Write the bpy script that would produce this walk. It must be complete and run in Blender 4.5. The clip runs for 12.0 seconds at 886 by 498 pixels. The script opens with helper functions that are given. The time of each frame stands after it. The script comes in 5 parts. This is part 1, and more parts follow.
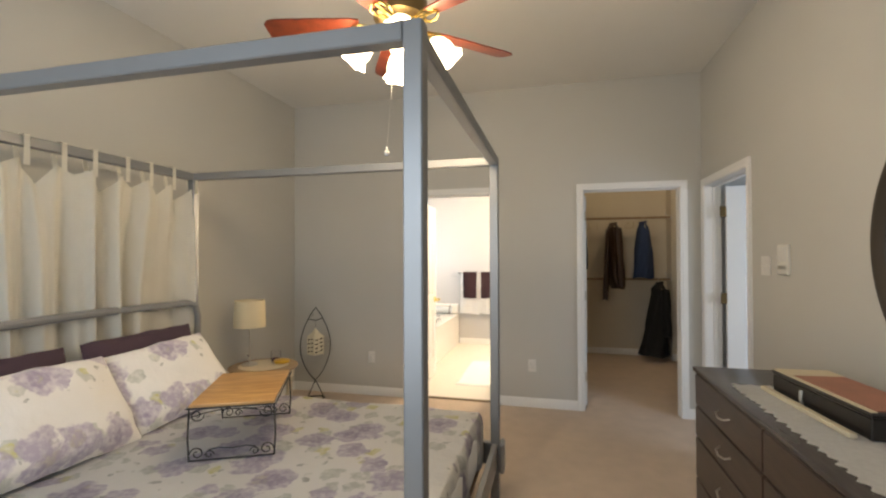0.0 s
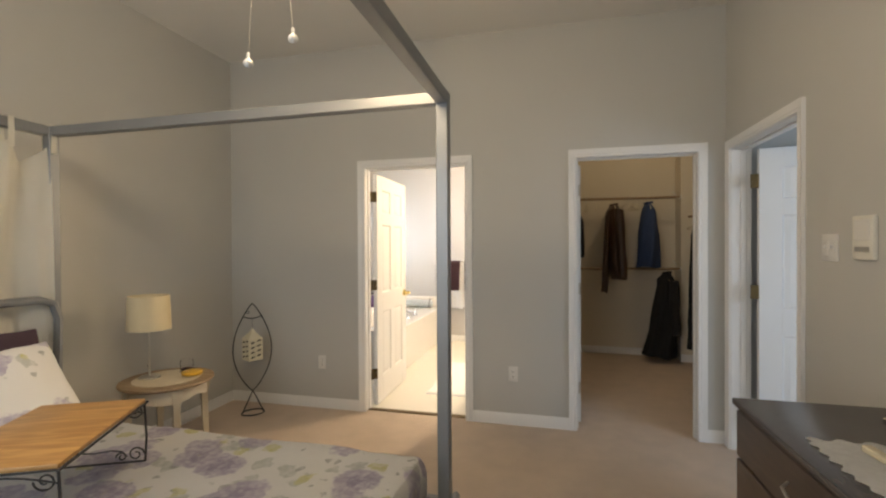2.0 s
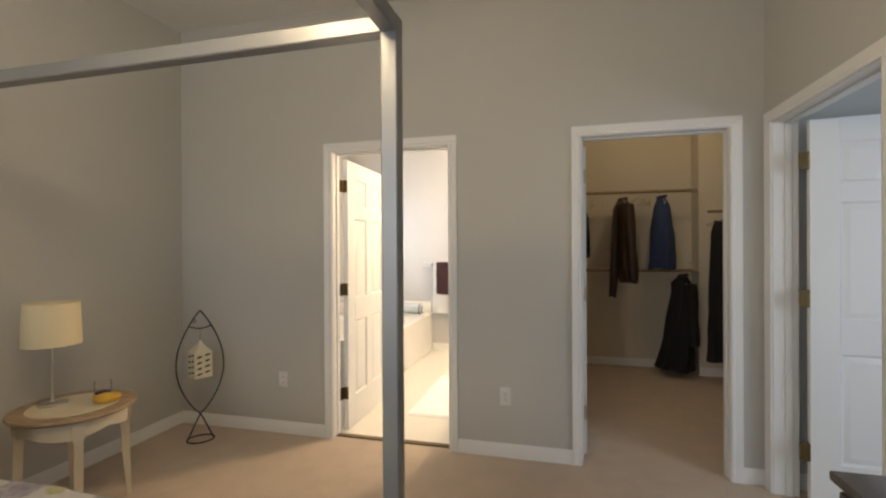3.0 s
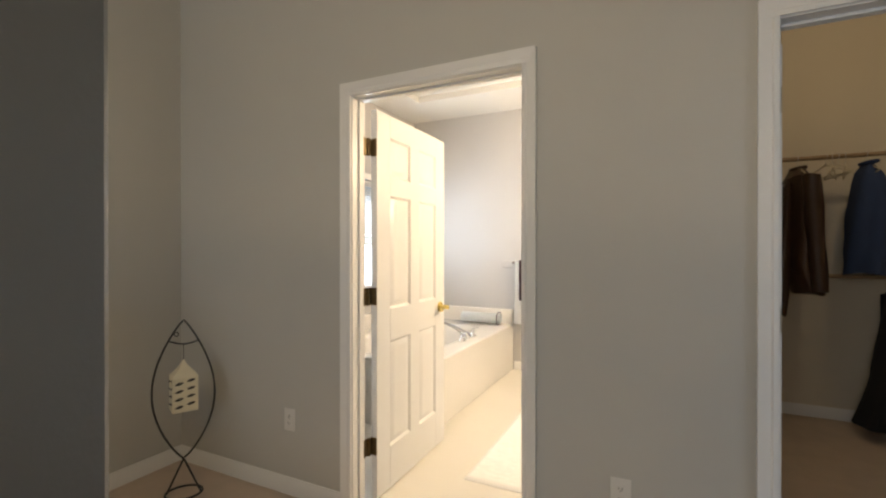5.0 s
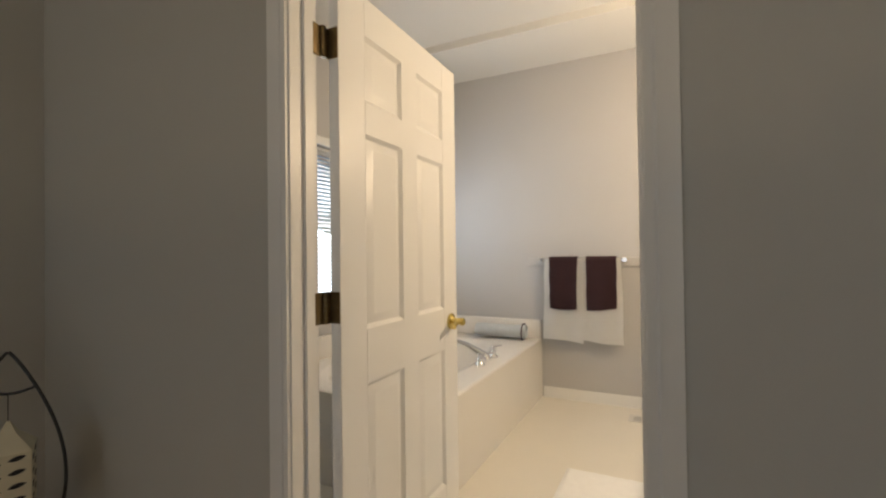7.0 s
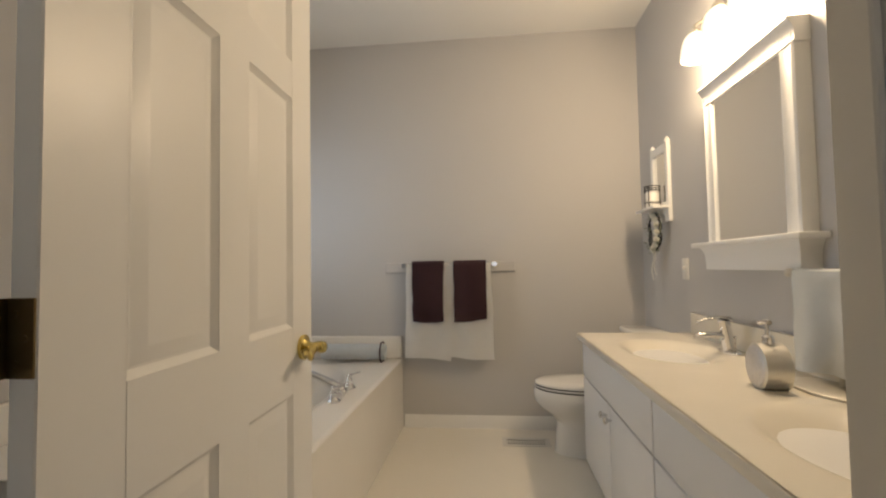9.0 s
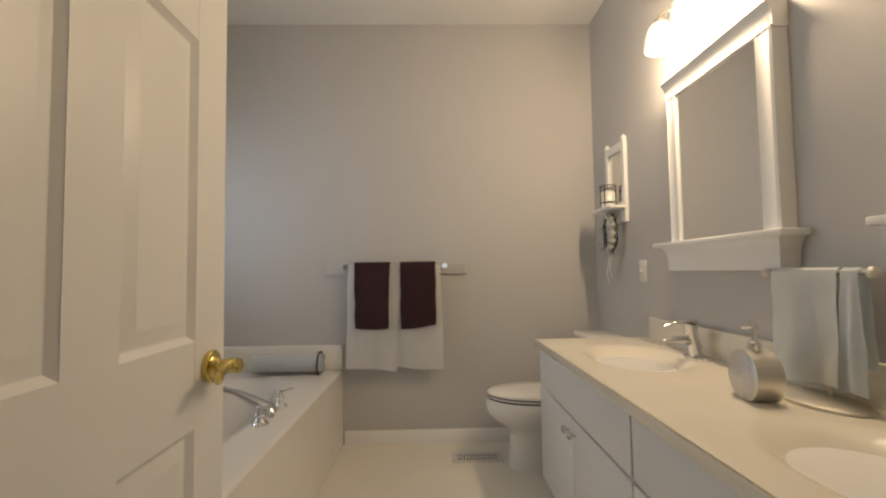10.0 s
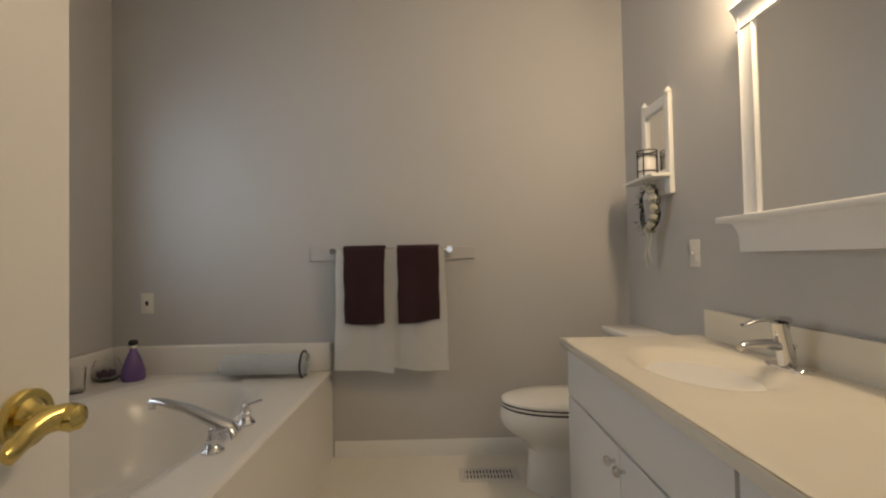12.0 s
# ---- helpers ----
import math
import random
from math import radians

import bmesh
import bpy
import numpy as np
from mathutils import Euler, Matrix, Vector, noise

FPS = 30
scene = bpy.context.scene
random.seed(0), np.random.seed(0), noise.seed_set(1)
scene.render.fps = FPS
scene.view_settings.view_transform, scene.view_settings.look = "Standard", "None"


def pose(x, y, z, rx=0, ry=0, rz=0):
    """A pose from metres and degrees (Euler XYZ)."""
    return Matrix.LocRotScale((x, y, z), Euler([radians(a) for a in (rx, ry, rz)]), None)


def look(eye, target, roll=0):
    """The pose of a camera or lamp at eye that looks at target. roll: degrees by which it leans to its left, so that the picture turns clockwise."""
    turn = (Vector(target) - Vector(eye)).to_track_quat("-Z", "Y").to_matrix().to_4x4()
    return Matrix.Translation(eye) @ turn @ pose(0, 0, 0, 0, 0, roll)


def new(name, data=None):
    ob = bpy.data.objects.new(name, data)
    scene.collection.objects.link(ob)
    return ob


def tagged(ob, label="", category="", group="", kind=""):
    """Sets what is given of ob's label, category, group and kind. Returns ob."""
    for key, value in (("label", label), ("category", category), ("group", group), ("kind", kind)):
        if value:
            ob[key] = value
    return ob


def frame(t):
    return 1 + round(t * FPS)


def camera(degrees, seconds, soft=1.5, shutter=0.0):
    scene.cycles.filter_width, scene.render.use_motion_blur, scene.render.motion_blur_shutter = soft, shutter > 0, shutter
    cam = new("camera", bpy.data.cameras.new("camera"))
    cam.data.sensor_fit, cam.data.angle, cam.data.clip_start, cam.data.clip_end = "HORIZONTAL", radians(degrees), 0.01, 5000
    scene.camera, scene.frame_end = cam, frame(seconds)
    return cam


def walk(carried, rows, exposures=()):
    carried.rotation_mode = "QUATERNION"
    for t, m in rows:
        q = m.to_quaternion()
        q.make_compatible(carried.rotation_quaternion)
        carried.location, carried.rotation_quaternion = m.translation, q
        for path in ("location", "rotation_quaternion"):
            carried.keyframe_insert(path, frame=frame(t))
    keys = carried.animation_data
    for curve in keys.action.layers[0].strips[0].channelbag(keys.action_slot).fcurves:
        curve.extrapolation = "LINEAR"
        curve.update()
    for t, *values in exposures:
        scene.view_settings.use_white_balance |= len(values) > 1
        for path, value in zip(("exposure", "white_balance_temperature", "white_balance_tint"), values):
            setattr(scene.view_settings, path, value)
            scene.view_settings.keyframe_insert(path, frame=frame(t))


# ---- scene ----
cam = camera(88.9, 12.0, soft=2.2)
PATH = [
    (0, (-0.132, 1.78, 1.451), (-0.609, 3.722, 1.475), -0.2),
    (0.5, (-0.121, 1.94, 1.433), (-0.578, 3.887, 1.427), -0.3),
    (1, (-0.082, 2.152, 1.431), (-0.547, 4.097, 1.404), -0.8),
    (1.5, (-0.042, 2.382, 1.416), (-0.525, 4.323, 1.392), -0.8),
    (2, (-0.026, 2.644, 1.396), (-0.506, 4.585, 1.378), -0.3),
    (2.5, (0.006, 2.925, 1.374), (-0.472, 4.867, 1.366), -0.3),
    (4.3, (-0.091, 4.002, 1.321), (-0.802, 5.871, 1.311), 0.3),
    (4.5, (-0.109, 4.098, 1.317), (-0.873, 5.946, 1.305), 0.5),
    (5, (-0.196, 4.379, 1.302), (-1.078, 6.174, 1.295), 0.0),
    (5.5, (-0.31, 4.655, 1.284), (-1.295, 6.395, 1.279), -0.2),
    (6, (-0.43, 4.889, 1.246), (-1.461, 6.602, 1.273), -0.7),
    (6.5, (-0.572, 5.098, 1.221), (-1.545, 6.845, 1.25), -0.8),
    (6.7, (-0.613, 5.176, 1.211), (-1.563, 6.936, 1.236), -0.7),
    (8.3, (-0.948, 5.672, 1.163), (-1.416, 7.600, 1.212), -1.2),
    (8.5, (-0.980, 5.727, 1.147), (-1.366, 7.675, 1.204), -1.0),
    (9, (-1.013, 5.847, 1.121), (-1.221, 7.826, 1.203), -1.0),
    (9.5, (-1.034, 5.955, 1.115), (-1.092, 7.952, 1.206), -0.9),
    (10, (-1.058, 6.077, 1.101), (-1.015, 8.074, 1.202), -0.8),
    (10.5, (-1.063, 6.185, 1.083), (-0.991, 8.181, 1.182), -0.6),
    (11, (-1.068, 6.299, 1.08), (-0.987, 8.296, 1.158), -0.6),
    (11.5, (-1.051, 6.418, 1.088), (-0.986, 8.416, 1.135), -1.0),
    (12, (-1.043, 6.513, 1.086), (-1.026, 8.512, 1.132), -1.1),
]
EXPOSURES = [(0, -0.30), (1.5, -0.44), (2.5, -0.5), (4.5, -0.62), (5.5, -0.84), (6.5, -1.33), (7.5, -1.72), (8.5, -1.98), (9.5, -2.2), (10.5, -2.32), (12, -2.52)]
walk(cam, [(t, look(eye, target, roll)) for t, eye, target, roll in PATH], EXPOSURES)

# ---- light ----
world = bpy.data.worlds.new("world")
scene.world = world
world.use_nodes = True
_nt = world.node_tree
_sky = _nt.nodes.new("ShaderNodeTexSky")
_sky.sky_type, _sky.sun_disc = "NISHITA", False
_sky.sun_elevation, _sky.sun_rotation = radians(40), radians(200)
_nt.links.new(_sky.outputs[0], _nt.nodes["Background"].inputs[0])
_nt.nodes["Background"].inputs[1].default_value = 0.12


def area(name, at, to, w, h, power, color):
    d = bpy.data.lights.new(name, "AREA")
    d.shape, d.size, d.size_y, d.energy, d.color = "RECTANGLE", w, h, power, color
    ob = new(name, d)
    ob.matrix_world = look(at, to)
    return ob


def bulb(name, at, power, color, radius=0.03):
    d = bpy.data.lights.new(name, "POINT")
    d.energy, d.color, d.shadow_soft_size = power, color, radius
    ob = new(name, d)
    ob.location = at
    return ob


WARM, COOL = (1.0, 0.76, 0.48), (0.80, 0.90, 1.0)
area("window_light_bedroom", (-1.3, 1.26, 1.55), (-1.3, 4, 1.45), 2.0, 1.5, 38, COOL)
area("window_light_bath", (-2.93, 8.03, 1.43), (-1, 8.0, 1.2), 1.0, 1.05, 58, COOL)
area("window_light_hall", (3.06, 4.1, 1.45), (0.7, 5.9, 0.5), 1.3, 1.6, 39, (0.72, 0.84, 1.0))
FAN = (-0.83, 3.79)
for k in range(4):
    a = radians(20 + 90 * k)
    bulb("fan_bulb", (FAN[0] + 0.2 * math.cos(a), FAN[1] + 0.2 * math.sin(a), 2.375), 9.6, WARM)
for k in range(3):
    bulb("vanity_bulb", (-0.098, 7.90 - 0.20 * k, 2.03), 57, (1.0, 0.74, 0.46))

# Unseen lamp, added to warm and brighten the closet walls.
bulb("closet_fill", (1.0, 7.5, 2.9), 13, WARM)

# ---- materials ----
MATS = {}


def mat(name, color, rough=0.6, metal=0.0, grain=0.0, scale=60.0, var=0.0, vscale=3.0, **more):
    """A plain surface with fine relief (grain) and a slow variation of tone (var)."""
    m = bpy.data.materials.new(name)
    m.use_nodes = True
    nt = m.node_tree
    b = nt.nodes["Principled BSDF"]
    b.inputs["Base Color"].default_value = (*color, 1)
    b.inputs["Roughness"].default_value, b.inputs["Metallic"].default_value = rough, metal
    for key, value in more.items():
        b.inputs[key.replace("_", " ")].default_value = value
    tc = nt.nodes.new("ShaderNodeTexCoord")
    if var:
        n = nt.nodes.new("ShaderNodeTexNoise")
        n.inputs["Scale"].default_value, n.inputs["Detail"].default_value = vscale, 6
        r = nt.nodes.new("ShaderNodeMapRange")
        r.inputs[3].default_value, r.inputs[4].default_value = 1 - var, 1 + var
        mx = nt.nodes.new("ShaderNodeVectorMath")
        mx.operation = "SCALE"
        mx.inputs[0].default_value = color
        nt.links.new(tc.outputs["Object"], n.inputs["Vector"])
        nt.links.new(n.outputs[0], r.inputs[0])
        nt.links.new(r.outputs[0], mx.inputs["Scale"])
        nt.links.new(mx.outputs[0], b.inputs["Base Color"])
        r2 = nt.nodes.new("ShaderNodeMapRange")
        r2.inputs[3].default_value, r2.inputs[4].default_value = max(0.03, rough - 0.08), min(1, rough + 0.08)
        nt.links.new(n.outputs[0], r2.inputs[0])
        nt.links.new(r2.outputs[0], b.inputs["Roughness"])
    if grain:
        n = nt.nodes.new("ShaderNodeTexNoise")
        n.inputs["Scale"].default_value, n.inputs["Detail"].default_value = scale, 4
        bp = nt.nodes.new("ShaderNodeBump")
        bp.inputs["Strength"].default_value, bp.inputs["Distance"].default_value = grain, 0.004
        nt.links.new(tc.outputs["Object"], n.inputs["Vector"])
        nt.links.new(n.outputs[0], bp.inputs["Height"])
        nt.links.new(bp.outputs[0], b.inputs["Normal"])
    MATS[name] = m
    return m


def wood(name, dark, light, rough, stretch=(2, 14, 14), scale=3.0):
    m = mat(name, dark, rough)
    nt = m.node_tree
    b = nt.nodes["Principled BSDF"]
    tc = nt.nodes.new("ShaderNodeTexCoord")
    mp = nt.nodes.new("ShaderNodeMapping")
    mp.inputs["Scale"].default_value = stretch
    n = nt.nodes.new("ShaderNodeTexNoise")
    n.inputs["Scale"].default_value, n.inputs["Detail"].default_value, n.inputs["Distortion"].default_value = scale, 8, 0.6
    cr = nt.nodes.new("ShaderNodeValToRGB")
    cr.color_ramp.elements[0].position, cr.color_ramp.elements[1].position = 0.35, 0.68
    cr.color_ramp.elements[0].color, cr.color_ramp.elements[1].color = (*dark, 1), (*light, 1)
    bp = nt.nodes.new("ShaderNodeBump")
    bp.inputs["Strength"].default_value, bp.inputs["Distance"].default_value = 0.15, 0.002
    nt.links.new(tc.outputs["Object"], mp.inputs[0])
    nt.links.new(mp.outputs[0], n.inputs["Vector"])
    nt.links.new(n.outputs[0], cr.inputs[0])
    nt.links.new(cr.outputs[0], b.inputs["Base Color"])
    nt.links.new(n.outputs[0], bp.inputs["Height"])
    nt.links.new(bp.outputs[0], b.inputs["Normal"])
    return m


def floral(name):
    """White cotton printed with loose lilac flowers, grey leaves and yellow-green sprigs."""
    m = mat(name, (0.79, 0.78, 0.76), 0.85)
    nt = m.node_tree
    b = nt.nodes["Principled BSDF"]
    b.inputs["Sheen Weight"].default_value = 0.2
    tc = nt.nodes.new("ShaderNodeTexCoord")
    wob = nt.nodes.new("ShaderNodeTexNoise")
    wob.inputs["Scale"].default_value, wob.inputs["Detail"].default_value = 16, 3
    sub = nt.nodes.new("ShaderNodeVectorMath")
    sub.operation = "MULTIPLY_ADD"
    sub.inputs[1].default_value = (0.09, 0.09, 0.09)
    nt.links.new(tc.outputs["Object"], wob.inputs["Vector"])
    nt.links.new(wob.outputs[1], sub.inputs[0])
    nt.links.new(tc.outputs["Object"], sub.inputs[2])
    last = None
    layers = [(15.0, 0.26, (0.30, 0.31, 0.30), 0.50, 0.8), (8.5, 0.40, (0.48, 0.50, 0.46), 0.36, 0.8), (8.0, 0.30, (0.58, 0.56, 0.22), 0.60, 0.85),
              (5.2, 0.50, (0.42, 0.37, 0.49), 0.12, 0.9), (5.2, 0.27, (0.31, 0.265, 0.39), 0.12, 0.75), (5.2, 0.07, (0.50, 0.48, 0.34), 0.12, 0.8)]
    for scale, size, color, keep, strength in layers:
        v = nt.nodes.new("ShaderNodeTexVoronoi")
        v.inputs["Scale"].default_value = scale
        nt.links.new(sub.outputs[0], v.inputs["Vector"])
        sep = nt.nodes.new("ShaderNodeSeparateColor")
        nt.links.new(v.outputs["Color"], sep.inputs[0])
        pick = nt.nodes.new("ShaderNodeMath")
        pick.operation = "GREATER_THAN"
        pick.inputs[1].default_value = keep
        nt.links.new(sep.outputs[0], pick.inputs[0])
        edge = nt.nodes.new("ShaderNodeMapRange")
        edge.inputs[1].default_value, edge.inputs[2].default_value = size, size - 0.06
        edge.inputs[3].default_value, edge.inputs[4].default_value = 0, strength
        nt.links.new(v.outputs["Distance"], edge.inputs[0])
        mul = nt.nodes.new("ShaderNodeMath")
        mul.operation = "MULTIPLY"
        nt.links.new(pick.outputs[0], mul.inputs[0])
        nt.links.new(edge.outputs[0], mul.inputs[1])
        wash = nt.nodes.new("ShaderNodeTexNoise")
        wash.inputs["Scale"].default_value, wash.inputs["Detail"].default_value = 38, 3
        nt.links.new(tc.outputs["Object"], wash.inputs["Vector"])
        wr = nt.nodes.new("ShaderNodeMapRange")
        wr.inputs[1].default_value, wr.inputs[2].default_value, wr.inputs[3].default_value = 0.3, 0.6, 0.35
        nt.links.new(wash.outputs[0], wr.inputs[0])
        mul2 = nt.nodes.new("ShaderNodeMath")
        mul2.operation = "MULTIPLY"
        nt.links.new(mul.outputs[0], mul2.inputs[0])
        nt.links.new(wr.outputs[0], mul2.inputs[1])
        mix = nt.nodes.new("ShaderNodeMix")
        mix.data_type = "RGBA"
        mix.inputs[6].default_value, mix.inputs[7].default_value = (0.79, 0.78, 0.76, 1), (*color, 1)
        nt.links.new(mul2.outputs[0], mix.inputs[0])
        if last:
            nt.links.new(last.outputs[2], mix.inputs[6])
        last = mix
    nt.links.new(last.outputs[2], b.inputs["Base Color"])
    wv = nt.nodes.new("ShaderNodeTexNoise")
    wv.inputs["Scale"].default_value, wv.inputs["Detail"].default_value = 7, 4
    bp = nt.nodes.new("ShaderNodeBump")
    bp.inputs["Strength"].default_value, bp.inputs["Distance"].default_value = 0.5, 0.03
    nt.links.new(tc.outputs["Object"], wv.inputs["Vector"])
    nt.links.new(wv.outputs[0], bp.inputs["Height"])
    nt.links.new(bp.outputs[0], b.inputs["Normal"])
    return m


def glow(name, color, strength):
    m = mat(name, (0.9, 0.88, 0.82), 0.4)
    b = m.node_tree.nodes["Principled BSDF"]
    b.inputs["Emission Color"].default_value, b.inputs["Emission Strength"].default_value = (*color, 1), strength
    return m


M_WALL = mat("wall_paint_greige", (0.52, 0.515, 0.488), 0.7, grain=0.10, scale=160, var=0.03, vscale=1.3)
M_BATHWALL = mat("wall_paint_grey", (0.50, 0.495, 0.495), 0.6, grain=0.10, scale=160, var=0.03, vscale=1.3)
M_CLOSET = mat("wall_paint_cream", (0.66, 0.60, 0.49), 0.75, grain=0.10, scale=160, var=0.03, vscale=1.3)
M_CEIL = mat("ceiling_paint", (0.74, 0.73, 0.70), 0.8, grain=0.15, scale=120, var=0.02)
M_TRIM = mat("white_trim_paint", (0.80, 0.80, 0.79), 0.38, grain=0.03, scale=50, var=0.015, vscale=5)
M_CARPET = mat("carpet", (0.60, 0.49, 0.395), 0.98, grain=1.0, scale=420, var=0.13, vscale=7)
M_VINYL = mat("bath_floor_vinyl", (0.81, 0.78, 0.71), 0.35, grain=0.05, scale=40, var=0.03, vscale=4)
M_STEEL = mat("brushed_steel_paint", (0.28, 0.29, 0.30), 0.42, 0.55, grain=0.06, scale=200, var=0.05, vscale=6)
M_DARKIRON = mat("wrought_iron", (0.06, 0.06, 0.06), 0.5, 0.7, grain=0.2, scale=120)
M_BRASS = mat("polished_brass", (0.66, 0.52, 0.18), 0.22, 1.0, var=0.06, vscale=20)
M_OLDBRASS = mat("antique_brass", (0.17, 0.12, 0.055), 0.4, 0.9, grain=0.2, scale=80, var=0.2, vscale=30)
M_CHROME = mat("chrome", (0.72, 0.72, 0.73), 0.1, 1.0)
M_NICKEL = mat("brushed_nickel", (0.62, 0.60, 0.55), 0.38, 1.0)
M_FLORAL = floral("floral_cotton")
M_SHEER = mat("cream_cotton_voile", (0.86, 0.84, 0.77), 0.9, grain=0.15, scale=300, var=0.04, vscale=9)
M_PLUM = mat("plum_cloth", (0.06, 0.035, 0.05), 0.95, grain=0.4, scale=300, var=0.1, vscale=12)
M_PLUMTOWEL = mat("plum_terry", (0.065, 0.030, 0.036), 0.98, grain=0.3, scale=350, var=0.12, vscale=14)
M_WHITETOWEL = mat("white_terry", (0.92, 0.92, 0.91), 0.98, grain=0.08, scale=350, var=0.03, vscale=14)
M_BLUETOWEL = mat("pale_blue_terry", (0.83, 0.875, 0.90), 0.98, grain=0.1, scale=350, var=0.08, vscale=18)
M_PALETOWEL = mat("ice_blue_terry", (0.88, 0.905, 0.915), 0.98, grain=0.1, scale=350, var=0.05, vscale=18)
M_SHADE = mat("linen_shade", (0.68, 0.58, 0.38), 0.9, grain=0.2, scale=260)
M_TRAY = wood("honey_bamboo", (0.42, 0.22, 0.07), (0.62, 0.36, 0.13), 0.4)
M_DRESSER = wood("espresso_wood", (0.035, 0.023, 0.018), (0.06, 0.038, 0.028), 0.33, (14, 2, 14))
M_DRESSERTOP = wood("espresso_top", (0.045, 0.038, 0.036), (0.07, 0.058, 0.054), 0.26, (14, 2, 14))
M_BLADE = wood("cherry_wood", (0.10, 0.020, 0.010), (0.19, 0.040, 0.016), 0.35, (6, 6, 6))
M_OAK = wood("pale_oak", (0.24, 0.16, 0.09), (0.38, 0.28, 0.17), 0.5)
M_CREAMPAINT = mat("cream_paint", (0.66, 0.60, 0.48), 0.5, grain=0.1, scale=60, var=0.08, vscale=12)
M_INLAY = mat("table_inlay", (0.62, 0.54, 0.40), 0.45, grain=0.1, scale=60, var=0.15, vscale=25)
M_PORCELAIN = mat("porcelain", (0.82, 0.81, 0.78), 0.12, var=0.01)
M_ACRYLIC = mat("tub_acrylic", (0.80, 0.78, 0.74), 0.22, grain=0.02, scale=20, var=0.015)
M_MARBLE = mat("cultured_marble", (0.78, 0.74, 0.65), 0.2, grain=0.02, scale=20, var=0.04, vscale=5)
M_CABINET = mat("white_cabinet", (0.80, 0.80, 0.80), 0.35, grain=0.03, scale=60, var=0.015)
M_MIRROR = mat("mirror_glass", (0.88, 0.89, 0.89), 0.03, 1.0)
M_GLASS = mat("clear_glass", (1, 1, 1), 0.03, Transmission_Weight=1.0, IOR=1.45)
M_PLASTIC = mat("ivory_plastic", (0.72, 0.70, 0.63), 0.4, grain=0.02, scale=80)
M_WHITEPLASTIC = mat("white_plastic", (0.70, 0.69, 0.66), 0.35, grain=0.02, scale=80)
# Near-black for black parts, and painted in for shade inside holes and gaps.
M_DARK = mat("hole_shade_and_black", (0.02, 0.02, 0.02), 0.8)
M_BLACK = mat("black_cloth", (0.010, 0.010, 0.011), 0.95, grain=0.4, scale=200, var=0.3, vscale=12)
M_LEATHER = mat("brown_leather", (0.045, 0.024, 0.014), 0.4, grain=0.4, scale=60, var=0.3, vscale=10)
M_DENIM = mat("blue_denim", (0.026, 0.048, 0.12), 0.9, grain=0.5, scale=300, var=0.25, vscale=14)
M_LACE = mat("white_lace", (0.90, 0.895, 0.88), 0.95, grain=0.12, scale=90, var=0.12, vscale=60)
M_BOXBLACK = mat("black_lacquer", (0.014, 0.012, 0.011), 0.3, grain=0.05, scale=50, var=0.2, vscale=10)
M_RED = mat("red_book_cover", (0.34, 0.15, 0.10), 0.6, grain=0.1, scale=60, var=0.3, vscale=14)
M_PAPER = mat("cream_paper", (0.62, 0.55, 0.40), 0.7, grain=0.1, scale=100, var=0.1, vscale=20)
M_YELLOW = mat("amber_candle", (0.60, 0.36, 0.04), 0.35, grain=0.1, scale=40, var=0.2, vscale=30)
M_PURPLE = mat("lilac_liquid", (0.26, 0.16, 0.42), 0.1, Transmission_Weight=0.45, IOR=1.35)
M_HEART = mat("dried_petals", (0.10, 0.05, 0.09), 0.9, grain=0.8, scale=120, var=0.3, vscale=40)
M_SILVER = mat("hammered_silver", (0.60, 0.59, 0.60), 0.45, 0.6, grain=1.0, scale=70, var=0.12, vscale=40)
M_LEAF = mat("dusty_green_leaf", (0.26, 0.28, 0.19), 0.8, var=0.3, vscale=40)
M_ROSE = mat("cream_fabric_rose", (0.78, 0.76, 0.68), 0.9, var=0.1, vscale=40)
M_LANTERN = mat("cream_metal_lantern", (0.68, 0.63, 0.47), 0.5, grain=0.1, scale=60, var=0.1, vscale=20)
M_FROST = glow("frosted_glass_lit", (1.0, 0.82, 0.56), 9.0)
M_FROST2 = glow("opal_glass_lit", (1.0, 0.86, 0.62), 5.5)
M_MIRRORFRAME = mat("dark_bronze_frame", (0.045, 0.036, 0.028), 0.45, 0.3, grain=0.2, scale=60, var=0.2, vscale=12)
M_BLIND = mat("white_blind", (0.80, 0.80, 0.80), 0.5, Transmission_Weight=0.0)


# ---- mesh helpers ----
def bm_new():
    return bmesh.new()


def box(bm, x0, y0, z0, x1, y1, z1, bev=0.0, seg=1):
    r = bmesh.ops.create_cube(bm, size=1)
    vs = r["verts"]
    for v in vs:
        v.co = Vector(((x0 + x1) / 2 + v.co.x * (x1 - x0), (y0 + y1) / 2 + v.co.y * (y1 - y0), (z0 + z1) / 2 + v.co.z * (z1 - z0)))
    if bev:
        es = list({e for v in vs for e in v.link_edges})
        bmesh.ops.bevel(bm, geom=es, offset=bev, segments=seg, affect="EDGES", profile=0.5)
    return bm


def loft(bm, rings, cap=True, close=True):
    rows = [[bm.verts.new(p) for p in ring] for ring in rings]
    n = len(rows[0])
    for a, b in zip(rows, rows[1:]):
        for i in range(n if close else n - 1):
            j = (i + 1) % n
            bm.faces.new((a[i], a[j], b[j], b[i]))
    if cap and close:
        bm.faces.new(rows[0][::-1])
        bm.faces.new(rows[-1])
    return bm


def ellipse(cx, cy, z, rx, ry, n=24, power=2.0):
    pts = []
    for i in range(n):
        a = 2 * math.pi * i / n
        c, s = math.cos(a), math.sin(a)
        k = (abs(c) ** power + abs(s) ** power) ** (-1 / power)
        pts.append((cx + rx * c * k, cy + ry * s * k, z))
    return pts


